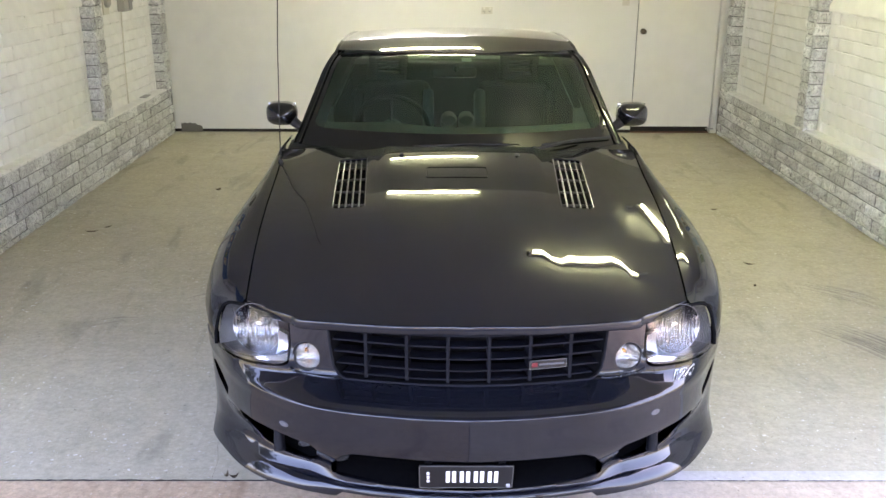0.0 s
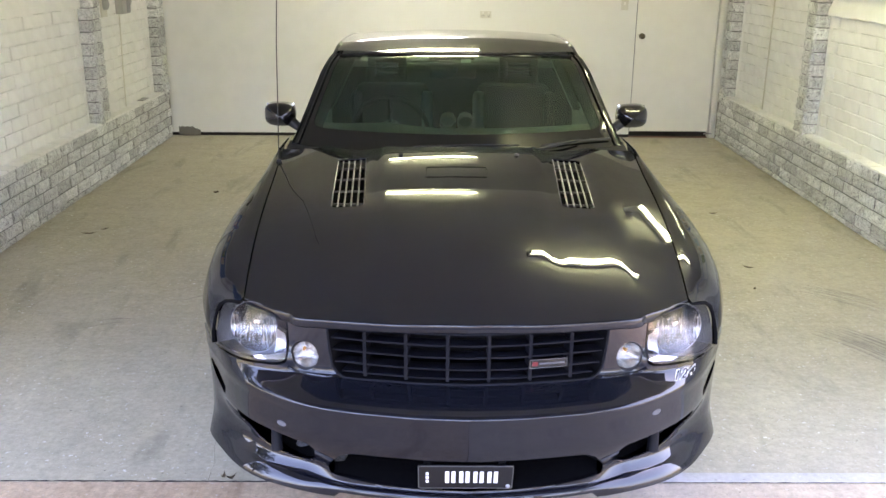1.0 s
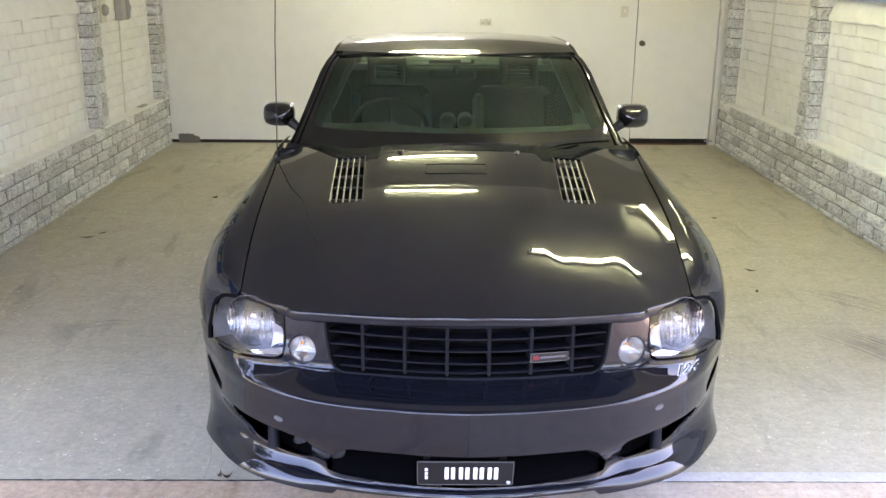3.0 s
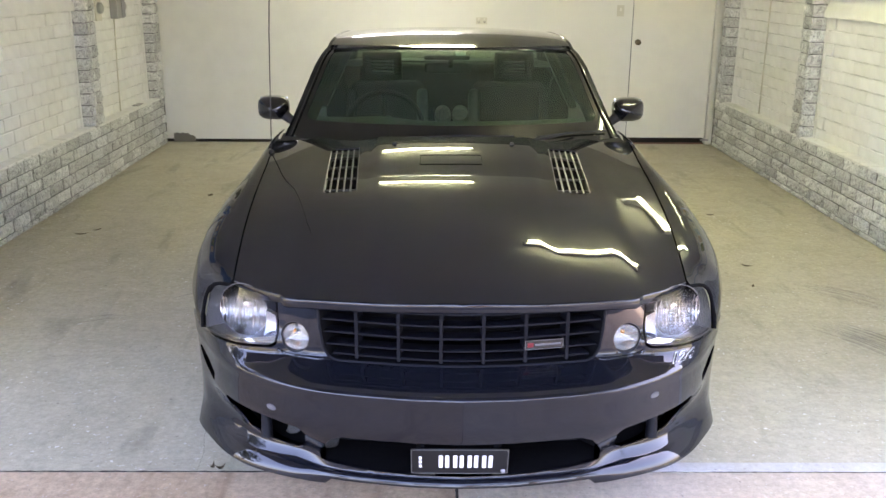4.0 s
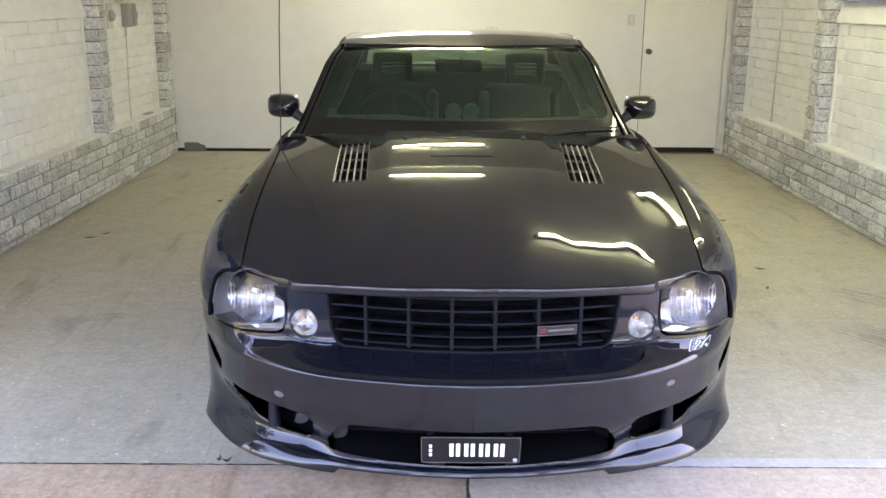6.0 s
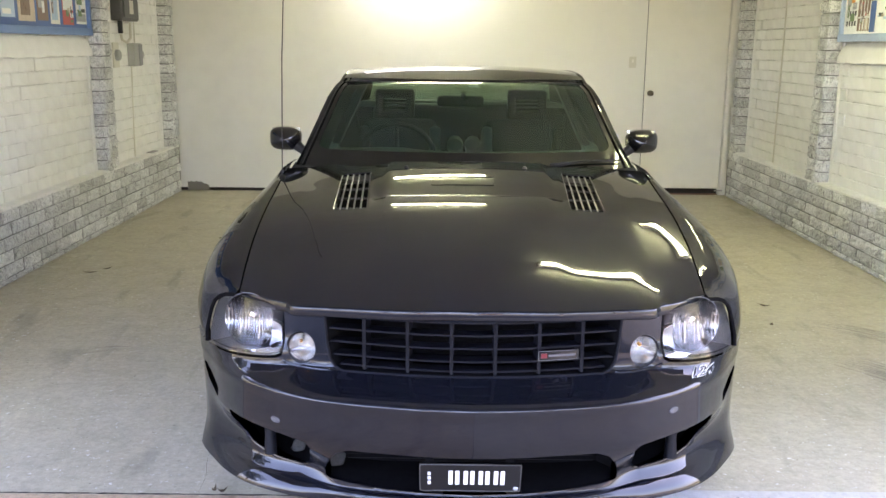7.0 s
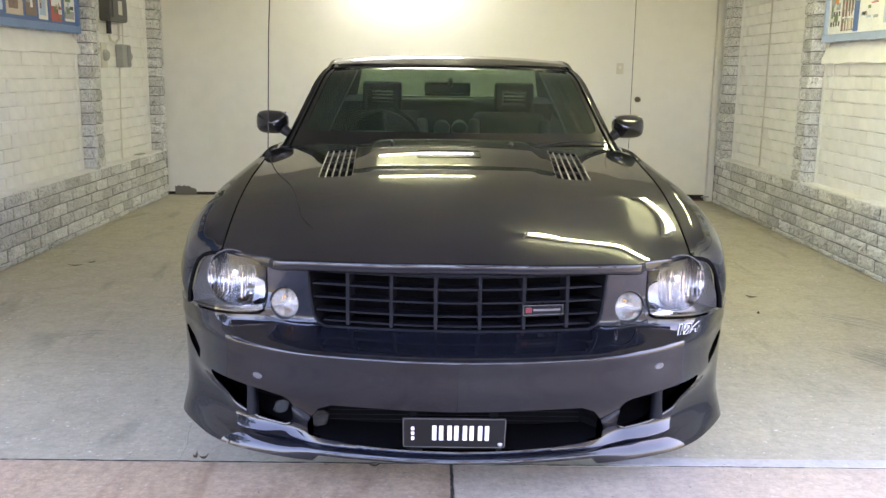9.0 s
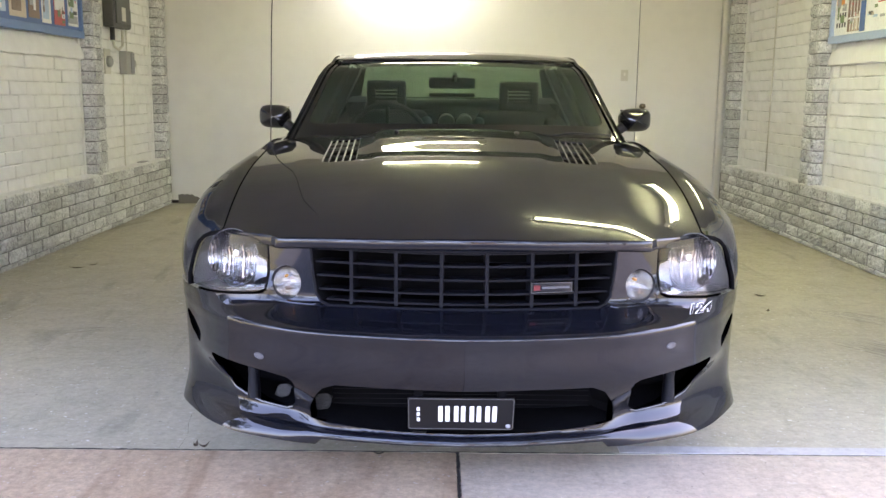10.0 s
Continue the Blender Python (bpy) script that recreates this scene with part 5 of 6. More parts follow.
# round driving lamps
for s in (-1, 1):
    c = nose(ux(s * 0.527, 0.643), 0.643, -0.006)
    ax = Vector((s * 0.10, -1, 0.0)).normalized()
    fl = cpart("driving_lamp", facing(lathe([(0.0, 0.010), (0.02, 0.009), (0.036, 0.005), (0.0455, -0.002), (0.047, -0.012)], 28, c, ax), (c[0], -5, 0.7)), M_LENS, None, "round clear driving lamp")
    fl.visible_shadow = False
    cpart("reflector", lathe([(0.046, -0.004), (0.044, -0.012), (0.036, -0.028), (0.020, -0.040), (0.0, -0.044)], 28, c, ax), M_BOWL, fl, "bright faceted bowl")
    cpart("ring", lathe([(0.0465, 0.0), (0.051, 0.002), (0.053, -0.006), (0.0465, -0.012)], 28, c, ax), M_BLACK, fl)
    side_v = ax.cross(Vector((0, 0, 1))).normalized()
    cc = Vector(c) - ax * 0.012
    for a in (90, 205, 335):
        d = side_v * math.cos(radians(a)) + Vector((0, 0, 1)) * math.sin(radians(a))
        cpart("facet", tube([cc, cc + d * 0.042], [0.002, 0.006], 6), M_BOWL, fl)
    cpart("amber_bulb", lathe([(0.0, 0.008), (0.003, 0.007), (0.0045, 0.0), (0.004, -0.01)], 14, cc + side_v * 0.008 + Vector((0, 0, 0.016)), ax), M_AMBER, fl, "amber bulb")

# moulded ledges under the driving lamps
for s in (-1, 1):
    led = [nose(ux(s * x, z), z, 0.002) for x, z in ((0.436, 0.586), (0.446, 0.583), (0.50, 0.584), (0.555, 0.590), (0.585, 0.602))]
    cpart("lamp_ledge", tube(led, 0.0045, 8), M_PAINT, bumper)

# hood
hood_front = spline([(0, 2.652), (0.25, 2.668), (0.515, 2.728), (0.58, 2.772), (0.65, 2.822), (0.745, 2.905)], 60)
EDGE_Y = [2.905, 3.18, 3.55, 3.95, 4.44]
EDGE_W = soft_interp(EDGE_Y, [0.745, 0.766, 0.788, 0.812, 0.856])
EDGE_Z = from_slopes(2.905, 0.785, [(2.5, 26), (2.8, 19.5), (2.905, 17), (3.05, 15), (3.2, 12.5), (3.4, 9), (3.6, 6.2), (3.8, 4.2), (4.0, 3.2), (4.2, 2.4), (4.44, 1.0), (4.6, -0.4), (4.9, -0.4)])
FRONT_SLOPES = [(2.40, 28), (2.60, 22), (2.66, 20), (2.80, 16.0), (3.0, 12.9), (3.15, 11.1), (3.25, 10.2), (3.355, 8.3), (3.42, 6.6)]
CENT_Z = from_slopes(2.66, 0.797, FRONT_SLOPES + [(3.49, 4.9), (3.555, 3.6), (3.600, 2.9), (3.607, 9.4), (3.69, 9.9), (3.75, 9.7), (3.81, 8.2), (3.858, 7.5), (3.90, 6.7), (3.95, 6.0), (4.0, 4.8), (4.06, 3.2), (4.13, 1.8), (4.2, 1.0), (4.6, 0)])
FLANK_Z = from_slopes(2.66, 0.797, FRONT_SLOPES + [(3.55, 5.6), (3.75, 5.0), (4.0, 4.6), (4.2, 3.5), (4.6, 1)])


def hood_z(x, y):
    """A crowned sheet with a raised dome between two stepped sides."""
    w = EDGE_W(max(y, 2.905))
    a = min(1.15, abs(x) / w)
    prof = 1 - 0.74 * a ** 2 - 0.26 * sstep(0.62, 1.12, a)
    mid, edge = CENT_Z(y), EDGE_Z(y)
    mid += (FLANK_Z(y) - mid) * sstep(0.36, 0.46, abs(x))
    z = edge + (mid - edge) * (1 - (1 - prof) / (0.74 + 0.26 * sstep(0.62, 1.12, 1.0)))
    d = 0.285 + 0.045 * sstep(3.1, 4.0, y)
    h = (0.0035 + 0.0075 * sstep(3.2, 3.9, y)) * sstep(2.8, 3.1, y)
    z -= h * sstep(d, d + 0.05, abs(x)) * (1 - 0.6 * sstep(0.45, 0.75, abs(x)))
    xr = 0.532 + 0.11 * (y - 2.9)
    z += 0.0036 * sstep(2.75, 3.05, y) * (1 - sstep(3.55, 3.95, y)) * math.exp(-((abs(x) - xr) / 0.050) ** 2)
    return z


def hood_f(x, y):
    return x, y, hood_z(x, y)


front_pts = [tuple(p) for p in hood_front]
side_pts = [(EDGE_W(y), y) for y in np.linspace(2.96, 4.44, 16)]
rear_pts = [(0.80, 4.400), (0.70, 4.335), (0.62, 4.345), (0.55, 4.27), (0.40, 4.20), (0.2, 4.145), (0, 4.13)]
hood_half = front_pts + side_pts + rear_pts
hood_outline = hood_half + [(-x, y) for x, y in reversed(hood_half[1:-1])]
vent_poly = rounded([(0.383, 3.445), (0.514, 3.447), (0.548, 4.085), (0.419, 4.092)], 0.03, 4)
hood_rows = sorted(list(np.arange(2.67, 4.40, 0.03)) + [3.594, 3.5985, 3.6025, 3.6075, 3.614])
hood = cpart("hood", wrap_panel(hood_f, hood_outline, [vent_poly, mirror_poly(vent_poly)], 0.03, False, 0.015, hood_rows), M_PAINT, None, "dark grey domed hood with two louvred vents")

# rolled front edge of the hood
def hood_lip():
    prof = [(0.000, 0.000), (-0.004, -0.0012), (-0.0065, -0.0035), (-0.0078, -0.007), (-0.0086, -0.014), (-0.0084, -0.028), (-0.006, -0.033), (0.004, -0.036)]
    pts = [(-x, y) for x, y in reversed(front_pts[1:])] + front_pts
    v, f = [], []
    for x, y in pts:
        z = hood_z(x, y)
        for o, h in prof:
            v.append((x, y + o, z + h))
    m = len(prof)
    for i in range(len(pts) - 1):
        for k in range(m - 1):
            f.append((i * m + k, (i + 1) * m + k, (i + 1) * m + k + 1, i * m + k + 1))
    return v, f


cpart("front_lip", hood_lip(), M_PAINT, hood, "rolled front edge of the hood", sharp=60)

# vents in the hood, floored with near-black for the shade below
M_VENTRIB = plain("dull_grey_rib", (0.055, 0.055, 0.05), 0.4, vary=0.2)
for s in (-1, 1):
    poly = vent_poly if s > 0 else mirror_poly(vent_poly)
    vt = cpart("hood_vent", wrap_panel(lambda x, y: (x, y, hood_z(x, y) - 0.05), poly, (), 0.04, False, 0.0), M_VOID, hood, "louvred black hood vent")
    for k in range(6):
        t = k / 5
        x0, x1 = 0.383 + 0.131 * t, 0.419 + 0.129 * t
        edge = k in (0, 5)
        pts = []
        for q in np.linspace(0.02, 0.98, 9):
            x, y = s * (x0 + (x1 - x0) * q), 3.45 + 0.63 * q
            pts.append((x, y, hood_z(x, y) - 0.006))
        cpart("vent_bar", tube(pts, 0.0042 if edge else 0.0034, 8), M_SILVERBAR, vt)
    for q in (0.12, 0.36, 0.6, 0.84):
        y = 3.45 + 0.63 * q
        xa, xb = 0.383 + 0.036 * q, 0.514 + 0.034 * q
        cpart("vent_rib", tube([(s * xa, y, hood_z(s * xa, y) - 0.022), (s * xb, y, hood_z(s * xb, y) - 0.016)], 0.0045, 6), M_VENTRIB, vt)
# shallow inset panel on the dome
inset = rounded([(-0.147, 3.725), (0.108, 3.725), (0.108, 3.835), (-0.147, 3.835)], 0.008, 2)
loop = [(x, y, hood_z(x, y) + 0.0006) for x, y in dense(inset, 0.02)]
cpart("inset_seam", tube(loop + loop[:1], 0.0016, 5, False), M_GLOSSBLACK, hood)
for x in (-0.262, 0.252):
    cpart("washer_nozzle", lathe([(0.0, 0.011), (0.006, 0.010), (0.010, 0.004), (0.012, 0.0)], 12, (x, 4.01, hood_z(x, 4.01)), (0, 0, 1)), M_SILVERBAR if x > 0 else M_BLACK, hood)

# front fenders
FW_Y = [2.90, 2.95, 3.0, 3.05, 3.12, 3.25, 3.4, 3.55, 3.8, 4.2, 4.8]
FW = soft_interp(FW_Y, [0.800, 0.850, 0.884, 0.912, 0.936, 0.960, 0.966, 0.962, 0.942, 0.918, 0.912])
ARCH_Y, ARCH_Z, ARCH_R = 3.52, 0.335, 0.375


def fender_low(y):
    d = abs(y - ARCH_Y)
    if d < ARCH_R:
        return max(0.578 if y < ARCH_Y - 0.3 else 0.17, ARCH_Z + math.sqrt(ARCH_R ** 2 - d * d))
    return 0.578 if y < ARCH_Y else 0.17


def fender_section(y, q):
    """q: 0 at the hood gap, 1 at the lower edge."""
    w, z0 = EDGE_W(max(2.905, min(y, 4.44))) + 0.005, EDGE_Z(min(y, 4.8))
    xo, zl = FW(y), fender_low(y)
    crown = 0.010 * sstep(3.1, 3.5, y)
    fl = 0.024 * math.exp(-((y - 3.50) / 0.36) ** 4)      # the flare over the wheel
    pts = [(w, z0 - 0.001), (w + (xo - w) * 0.28, z0 + crown * 0.4 - 0.004), (w + (xo - w) * 0.62, z0 - 0.028), (w + (xo - w) * 0.88, z0 - 0.080), (xo - 0.004 + fl * 0.35, z0 - 0.145), (xo + fl, z0 - 0.21)]
    if zl < z0 - 0.22:
        bulge = 0.004
        pts += [(xo + fl - bulge * 0.5, (z0 - 0.21 + zl) / 2), (xo + fl - 0.006, zl)]
        arr = spline(pts, 84)
    else:
        arr = spline(pts, 60)
        keep = arr[arr[:, 1] >= zl]
        arr = keep if len(keep) > 2 else arr[:3]
    k = q * (len(arr) - 1)
    i = min(int(k), len(arr) - 2)
    p = arr[i] + (arr[i + 1] - arr[i]) * (k - i)
    return float(p[0]), float(p[1])


FY0 = 3.10
fy = list(np.arange(FY0, 4.75, 0.03)) + [4.76]
edge_uz = spline(LENS_EDGE, 90)


def fender_nose(s, q, t):
    """Between the lens edge (t = 0) and the first full section (t = 1)."""
    i = min(len(edge_uz) - 1, int(round(q * (len(edge_uz) - 1))))
    x, z = float(edge_uz[i][0]), float(edge_uz[i][1])
    p0 = Vector(nose(ux(x, z), z, 0.001)) + Vector((0.004, 0.004, 0.004 * (1 - q)))
    if q == 0:
        p0 = Vector((EDGE_W(2.905) + 0.005, 2.906, EDGE_Z(2.906) - 0.001))
    xa, za = fender_section(FY0, q)
    xb, zb = fender_section(FY0 + 0.03, q)
    p1 = Vector((xa, FY0, za))
    c = p1 - Vector(((xb - xa) / 0.03, 1, (zb - za) / 0.03)) * (FY0 - p0.y) * 0.5
    p = p0 * (1 - t) ** 2 + c * 2 * t * (1 - t) + p1 * t * t
    return Vector((s * p.x, p.y, p.z))


def fender(s):
    v, f = [], []
    n, m = 30, 8
    for k in range(m):
        v += [fender_nose(s, j / n, k / m) for j in range(n + 1)]
    for y in fy:
        for j in range(n + 1):
            x, z = fender_section(y, j / n)
            v.append(Vector((s * x, y, z)))
    rows = m + len(fy)
    for i in range(rows - 1):
        for j in range(n):
            q = (i * (n + 1) + j, i * (n + 1) + j + 1, (i + 1) * (n + 1) + j + 1, (i + 1) * (n + 1) + j)
            f.append(q if s > 0 else q[::-1])
    # returned lower edge
    o = len(v)
    for i in range(rows):
        p = v[i * (n + 1) + n]
        v.append(Vector((p.x - s * 0.03, p.y, p.z + 0.002)))
    for i in range(rows - 1):
        f.append((i * (n + 1) + n, o + i, o + i + 1, (i + 1) * (n + 1) + n))
    return v, f


both("fender", fender, M_PAINT)
# near-black sheet added for the shade in the hood-to-fender gap
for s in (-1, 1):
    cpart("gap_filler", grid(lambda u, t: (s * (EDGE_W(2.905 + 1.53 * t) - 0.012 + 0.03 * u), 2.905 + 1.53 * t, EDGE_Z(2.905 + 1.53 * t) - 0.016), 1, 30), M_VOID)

# doors, quarters and tail
TAIL = 7.45
SIDE_W = soft_interp([4.76, 5.4, 6.0, 6.4, 6.9, 7.3, 7.45], [0.912, 0.922, 0.940, 0.955, 0.940, 0.90, 0.84])
BELT_Z = soft_interp([4.4, 4.76, 5.4, 6.0, 6.5, 7.0, 7.45], [0.958, 0.962, 0.972, 0.985, 1.00, 1.01, 0.99])
RY, RR = 6.40, 0.385


def flank(s, y0, y1, n=36):
    def f(u, t):
        y = y0 + (y1 - y0) * t
        w, b = SIDE_W(y), BELT_Z(y)
        d = abs(y - RY)
        lo = 0.335 + math.sqrt(RR ** 2 - d * d) if d < RR else 0.18
        pts = spline([(w - 0.105, b), (w - 0.06, b - 0.004), (w - 0.02, b - 0.05), (w - 0.004, b - 0.16), (w, 0.70), (w - 0.012, 0.62), (w - 0.004, 0.5), (w - 0.015, 0.18)], 70)
        pts = pts[pts[:, 1] >= lo - 0.004]
        k = u * (len(pts) - 1)
        i = min(int(k), len(pts) - 2)
        p = pts[i] + (pts[i + 1] - pts[i]) * (k - i)
        return s * float(p[0]), y, float(p[1])
    return grid(f, 22, n)


for s in (-1, 1):
    dr = cpart("door", flank(s, 4.766, 5.90, 24), M_PAINT)
    cpart("door_handle", box(s * 0.952 - 0.014, s * 0.952 + 0.014, 5.68, 5.86, 0.80, 0.835, 0.010), M_PAINT, dr)
    cpart("rear_quarter", flank(s, 5.906, TAIL, 50), M_PAINT)


def tail_f(u, t):
    x = (u * 2 - 1)
    w = 0.80
    y = TAIL + 0.05 * (1 - abs(x) ** 2.5) - 0.03 * abs(t - 0.6) * 2
    return x * w, y, 0.22 + 0.77 * t


cpart("rear_bumper", grid(tail_f, 24, 12), M_PAINT)
for s in (-1, 1):
    for k in range(3):
        x = s * (0.40 + 0.12 * k)
        cpart("tail_light", box(x - 0.05, x + 0.05, TAIL + 0.005, TAIL + 0.05, 0.68, 0.88, 0.01), M_RED)
cpart("boot_lid", grid(lambda u, t: ((u * 2 - 1) * (0.84 - 0.03 * t), 6.78 + 0.70 * t, 1.148 - 0.05 * t - 0.13 * abs(u * 2 - 1) ** 4), 24, 12), M_PAINT)
cpart("underbody", box(-0.80, 0.80, 3.0, 7.3, 0.17, 0.22, 0.02), M_VOID)
for s in (-1, 1):
    cpart("sill_panel", box(s * 0.90 - 0.03, s * 0.90 + 0.03, 3.92, 6.0, 0.15, 0.24, 0.015), M_PAINT)

# wheels
for s in (-1, 1):
    for y, r in ((ARCH_Y, 0.335), (RY, 0.345)):
        w = cpart("wheel", lathe([(0.23, -0.115), (0.30, -0.122), (r - 0.012, -0.105), (r, -0.06), (r, 0.06), (r - 0.012, 0.105), (0.30, 0.122), (0.23, 0.115)], 40, (s * 0.81, y, r), (s, 0, 0)), M_RUBBER, None, "low-profile black tyre")
        cpart("rim", merge(lathe([(0.232, 0.112), (0.222, 0.10), (0.215, -0.1), (0.232, -0.112)], 40, (s * 0.81, y, r), (s, 0, 0)),
                           *[tube([(s * 0.90, y + 0.03 * math.cos(a), r + 0.03 * math.sin(a)), (s * 0.905, y + 0.22 * math.cos(a), r + 0.22 * math.sin(a))], [0.03, 0.018], 8) for a in np.arange(5) * 2 * math.pi / 5]), M_ALLOY, w, "five-spoke alloy rim")
        cpart("brake_disc", lathe([(0.0, 0.01), (0.16, 0.01), (0.16, -0.01), (0.0, -0.01)], 28, (s * 0.80, y, r), (s, 0, 0)), M_DISC, w)

# wheel-arch liners
for s in (-1, 1):
    for y, r in ((ARCH_Y, ARCH_R), (RY, RR)):
        cpart("arch_liner", grid(lambda u, t: (s * (0.62 + 0.31 * t), y - r * math.cos(math.pi * u), 0.30 + r * math.sin(math.pi * u)), 20, 3), M_VOID)

# greenhouse: windscreen from cowl to header, roof, pillars and glass
HDR_Y, HDR_Z = 5.0, 1.372


def screen(u, t):
    """u across -1..1, t from the cowl (0) to the header (1)."""
    a = abs(u)
    xb, xt = 0.80, 0.652
    x = u * (xb + (xt - xb) * t)
    y = (4.235 + 0.325 * a ** 2) * (1 - t) + (HDR_Y - 0.01 + 0.15 * a ** 2) * t
    z = (0.985 - 0.015 * a ** 2) * (1 - t) + (HDR_Z - 0.020 * a ** 2.5) * t
    bow = 0.043 * t - 0.55 * max(0.0, t - 0.72) ** 2
    return x, y - bow * 0.45, z + bow


glass_poly = rounded([(-0.985, 0.14), (0.985, 0.14), (0.965, 0.965), (-0.965, 0.965)], 0.06, 5)
ws = cpart("windscreen", wrap_panel(lambda u, t: screen(u, t), [(-1, 0.0), (1, 0.0), (1, 1.0), (-1, 1.0)], (), 0.028, False, 0.0), M_WINDSHIELD, None, "green-tinted windscreen with a black border")
ws.visible_shadow = False


def frit():
    inner = rounded([(-0.955, 0.175), (0.955, 0.175), (0.955, 0.975), (-0.955, 0.975)], 0.09, 6)
    return wrap_panel(lambda u, t: (lambda p: (p[0], p[1] - 0.001, p[2] + 0.002))(screen(u, t)), [(-1, 0.0), (1, 0.0), (1, 1.0), (-1, 1.0)], [inner], 0.05, False, 0.0)


cpart("border", frit(), M_FRIT, ws, "black ceramic border")
cpart("cowl", grid(lambda u, t: ((u * 2 - 1) * 0.85, 4.10 + 0.32 * abs(u * 2 - 1) ** 2 + 0.22 * t, 0.955 + 0.03 * t - 0.008 * abs(u * 2 - 1)), 30, 4), M_BLACK, None, "black plastic cowl panel")

ROOF_Y = soft_interp([4.98, 5.12, 5.28, 5.42, 5.6, 5.8, 6.1, 6.3], [1.378, 1.403, 1.426, 1.438, 1.442, 1.440, 1.424, 1.398])
ROOF_W = soft_interp([4.98, 5.15, 5.3, 5.8, 6.3], [0.655, 0.652, 0.648, 0.630, 0.600])


def roof_f(u, t):
    a = u * 2 - 1
    y = 4.995 + 0.15 * a * a * (1 - t) + (6.28 - 4.995) * t - 0.09 * a * a * t
    return a * ROOF_W(y), y, ROOF_Y(y) - 0.020 * abs(a) ** 2.6 - 0.008 * a * a


roof = cpart("roof", grid(roof_f, 40, 34), M_PAINT, None, "dark grey roof panel", sharp=80)
cpart("header_seal", tube([screen(a, 1.0)[0:1] + (screen(a, 1.0)[1] + 0.004, screen(a, 1.0)[2] + 0.003) for a in np.linspace(-1, 1, 25)], 0.006, 8), M_GLOSSBLACK, roof)


def pillar(s):
    """The A-pillar, running on into the roof rail."""
    path = []
    for t in np.linspace(-0.04, 1.0, 12):
        p = screen(1.0, max(t, 0))
        q = Vector(p) + (Vector(screen(1.0, 0.04)) - Vector(screen(1.0, 0.0))) * min(0, t) / 0.04
        path.append((q.x + 0.016, q.y + 0.018, q.z - 0.002))
    for y in np.linspace(5.24, 6.26, 10):
        path.append((ROOF_W(y) + 0.006, y, ROOF_Y(y) - 0.040 - 0.01 * sstep(5.9, 6.3, y)))
    v, f = [], []
    n = 10
    for i, p in enumerate(path):
        w = 0.021 if i < 9 else 0.017
        for k in range(n):
            a = 2 * math.pi * k / n
            v.append((s * (p[0] + w * math.cos(a) * 0.9), p[1] + 0.020 * math.sin(a) * (1 if i < 12 else 0.2), p[2] + (0.022 if i < 9 else 0.017) * math.sin(a)))
    for i in range(len(path) - 1):
        for k in range(n):
            q = (i * n + k, i * n + (k + 1) % n, (i + 1) * n + (k + 1) % n, (i + 1) * n + k)
            f.append(q if s > 0 else q[::-1])
    return v, f


both("windscreen_pillar", pillar, M_PAINT)
for s in (-1, 1):
    cpart("pillar_lining", grid(lambda u, t: (lambda p: (p[0] - s * 0.075 * u, p[1] + 0.035 + 0.02 * u, p[2] - 0.012))(screen(s * 0.99, 0.04 + 0.95 * t)), 4, 12), M_INTRIM)
for s in (-1, 1):
    pts = [Vector(screen(s * 0.995, t)) + Vector((s * 0.004, 0.0, 0.006)) for t in np.linspace(0.0, 1.0, 12)]
    cpart("pillar_seal", tube(pts, 0.0055, 8), M_GLOSSBLACK, None, "gloss black pillar moulding")


def rear_glass(u, t):
    a = u * 2 - 1
    top_y, bot_y = 6.25, 6.80
    return a * (0.585 + 0.09 * t), top_y - 0.06 * a * a + (bot_y - top_y) * t, 1.392 - 0.02 * a * a - (1.392 - 1.150) * t


rg = cpart("rear_window", facing(grid(rear_glass, 16, 8), (0, 5, 1.15)), M_REARGLASS)
rg.visible_shadow = False


def side_glass(s, y0, y1, slant0=0.0, slant1=0.0):
    def f(u, t):
        y = (y0 + slant0 * t) + ((y1 + slant1 * t) - (y0 + slant0 * t)) * u
        yb = min(max(y, 5.0), 6.25)
        zt = ROOF_Y(yb) - 0.060
        if y < 5.12:
            zt = min(zt, 0.985 + (y - 4.56) / 0.55 * 0.36)
        zb = BELT_Z(y)
        xb, xt = 0.845, ROOF_W(yb) + 0.012
        k = 0 if zt <= zb else 1
        z = zb + (zt - zb) * t * k
        full = (z - zb) / max(0.05, ROOF_Y(yb) - 0.06 - zb)
        return s * (xb + (xt - xb) * full), y, z
    return grid(f, 20, 8)


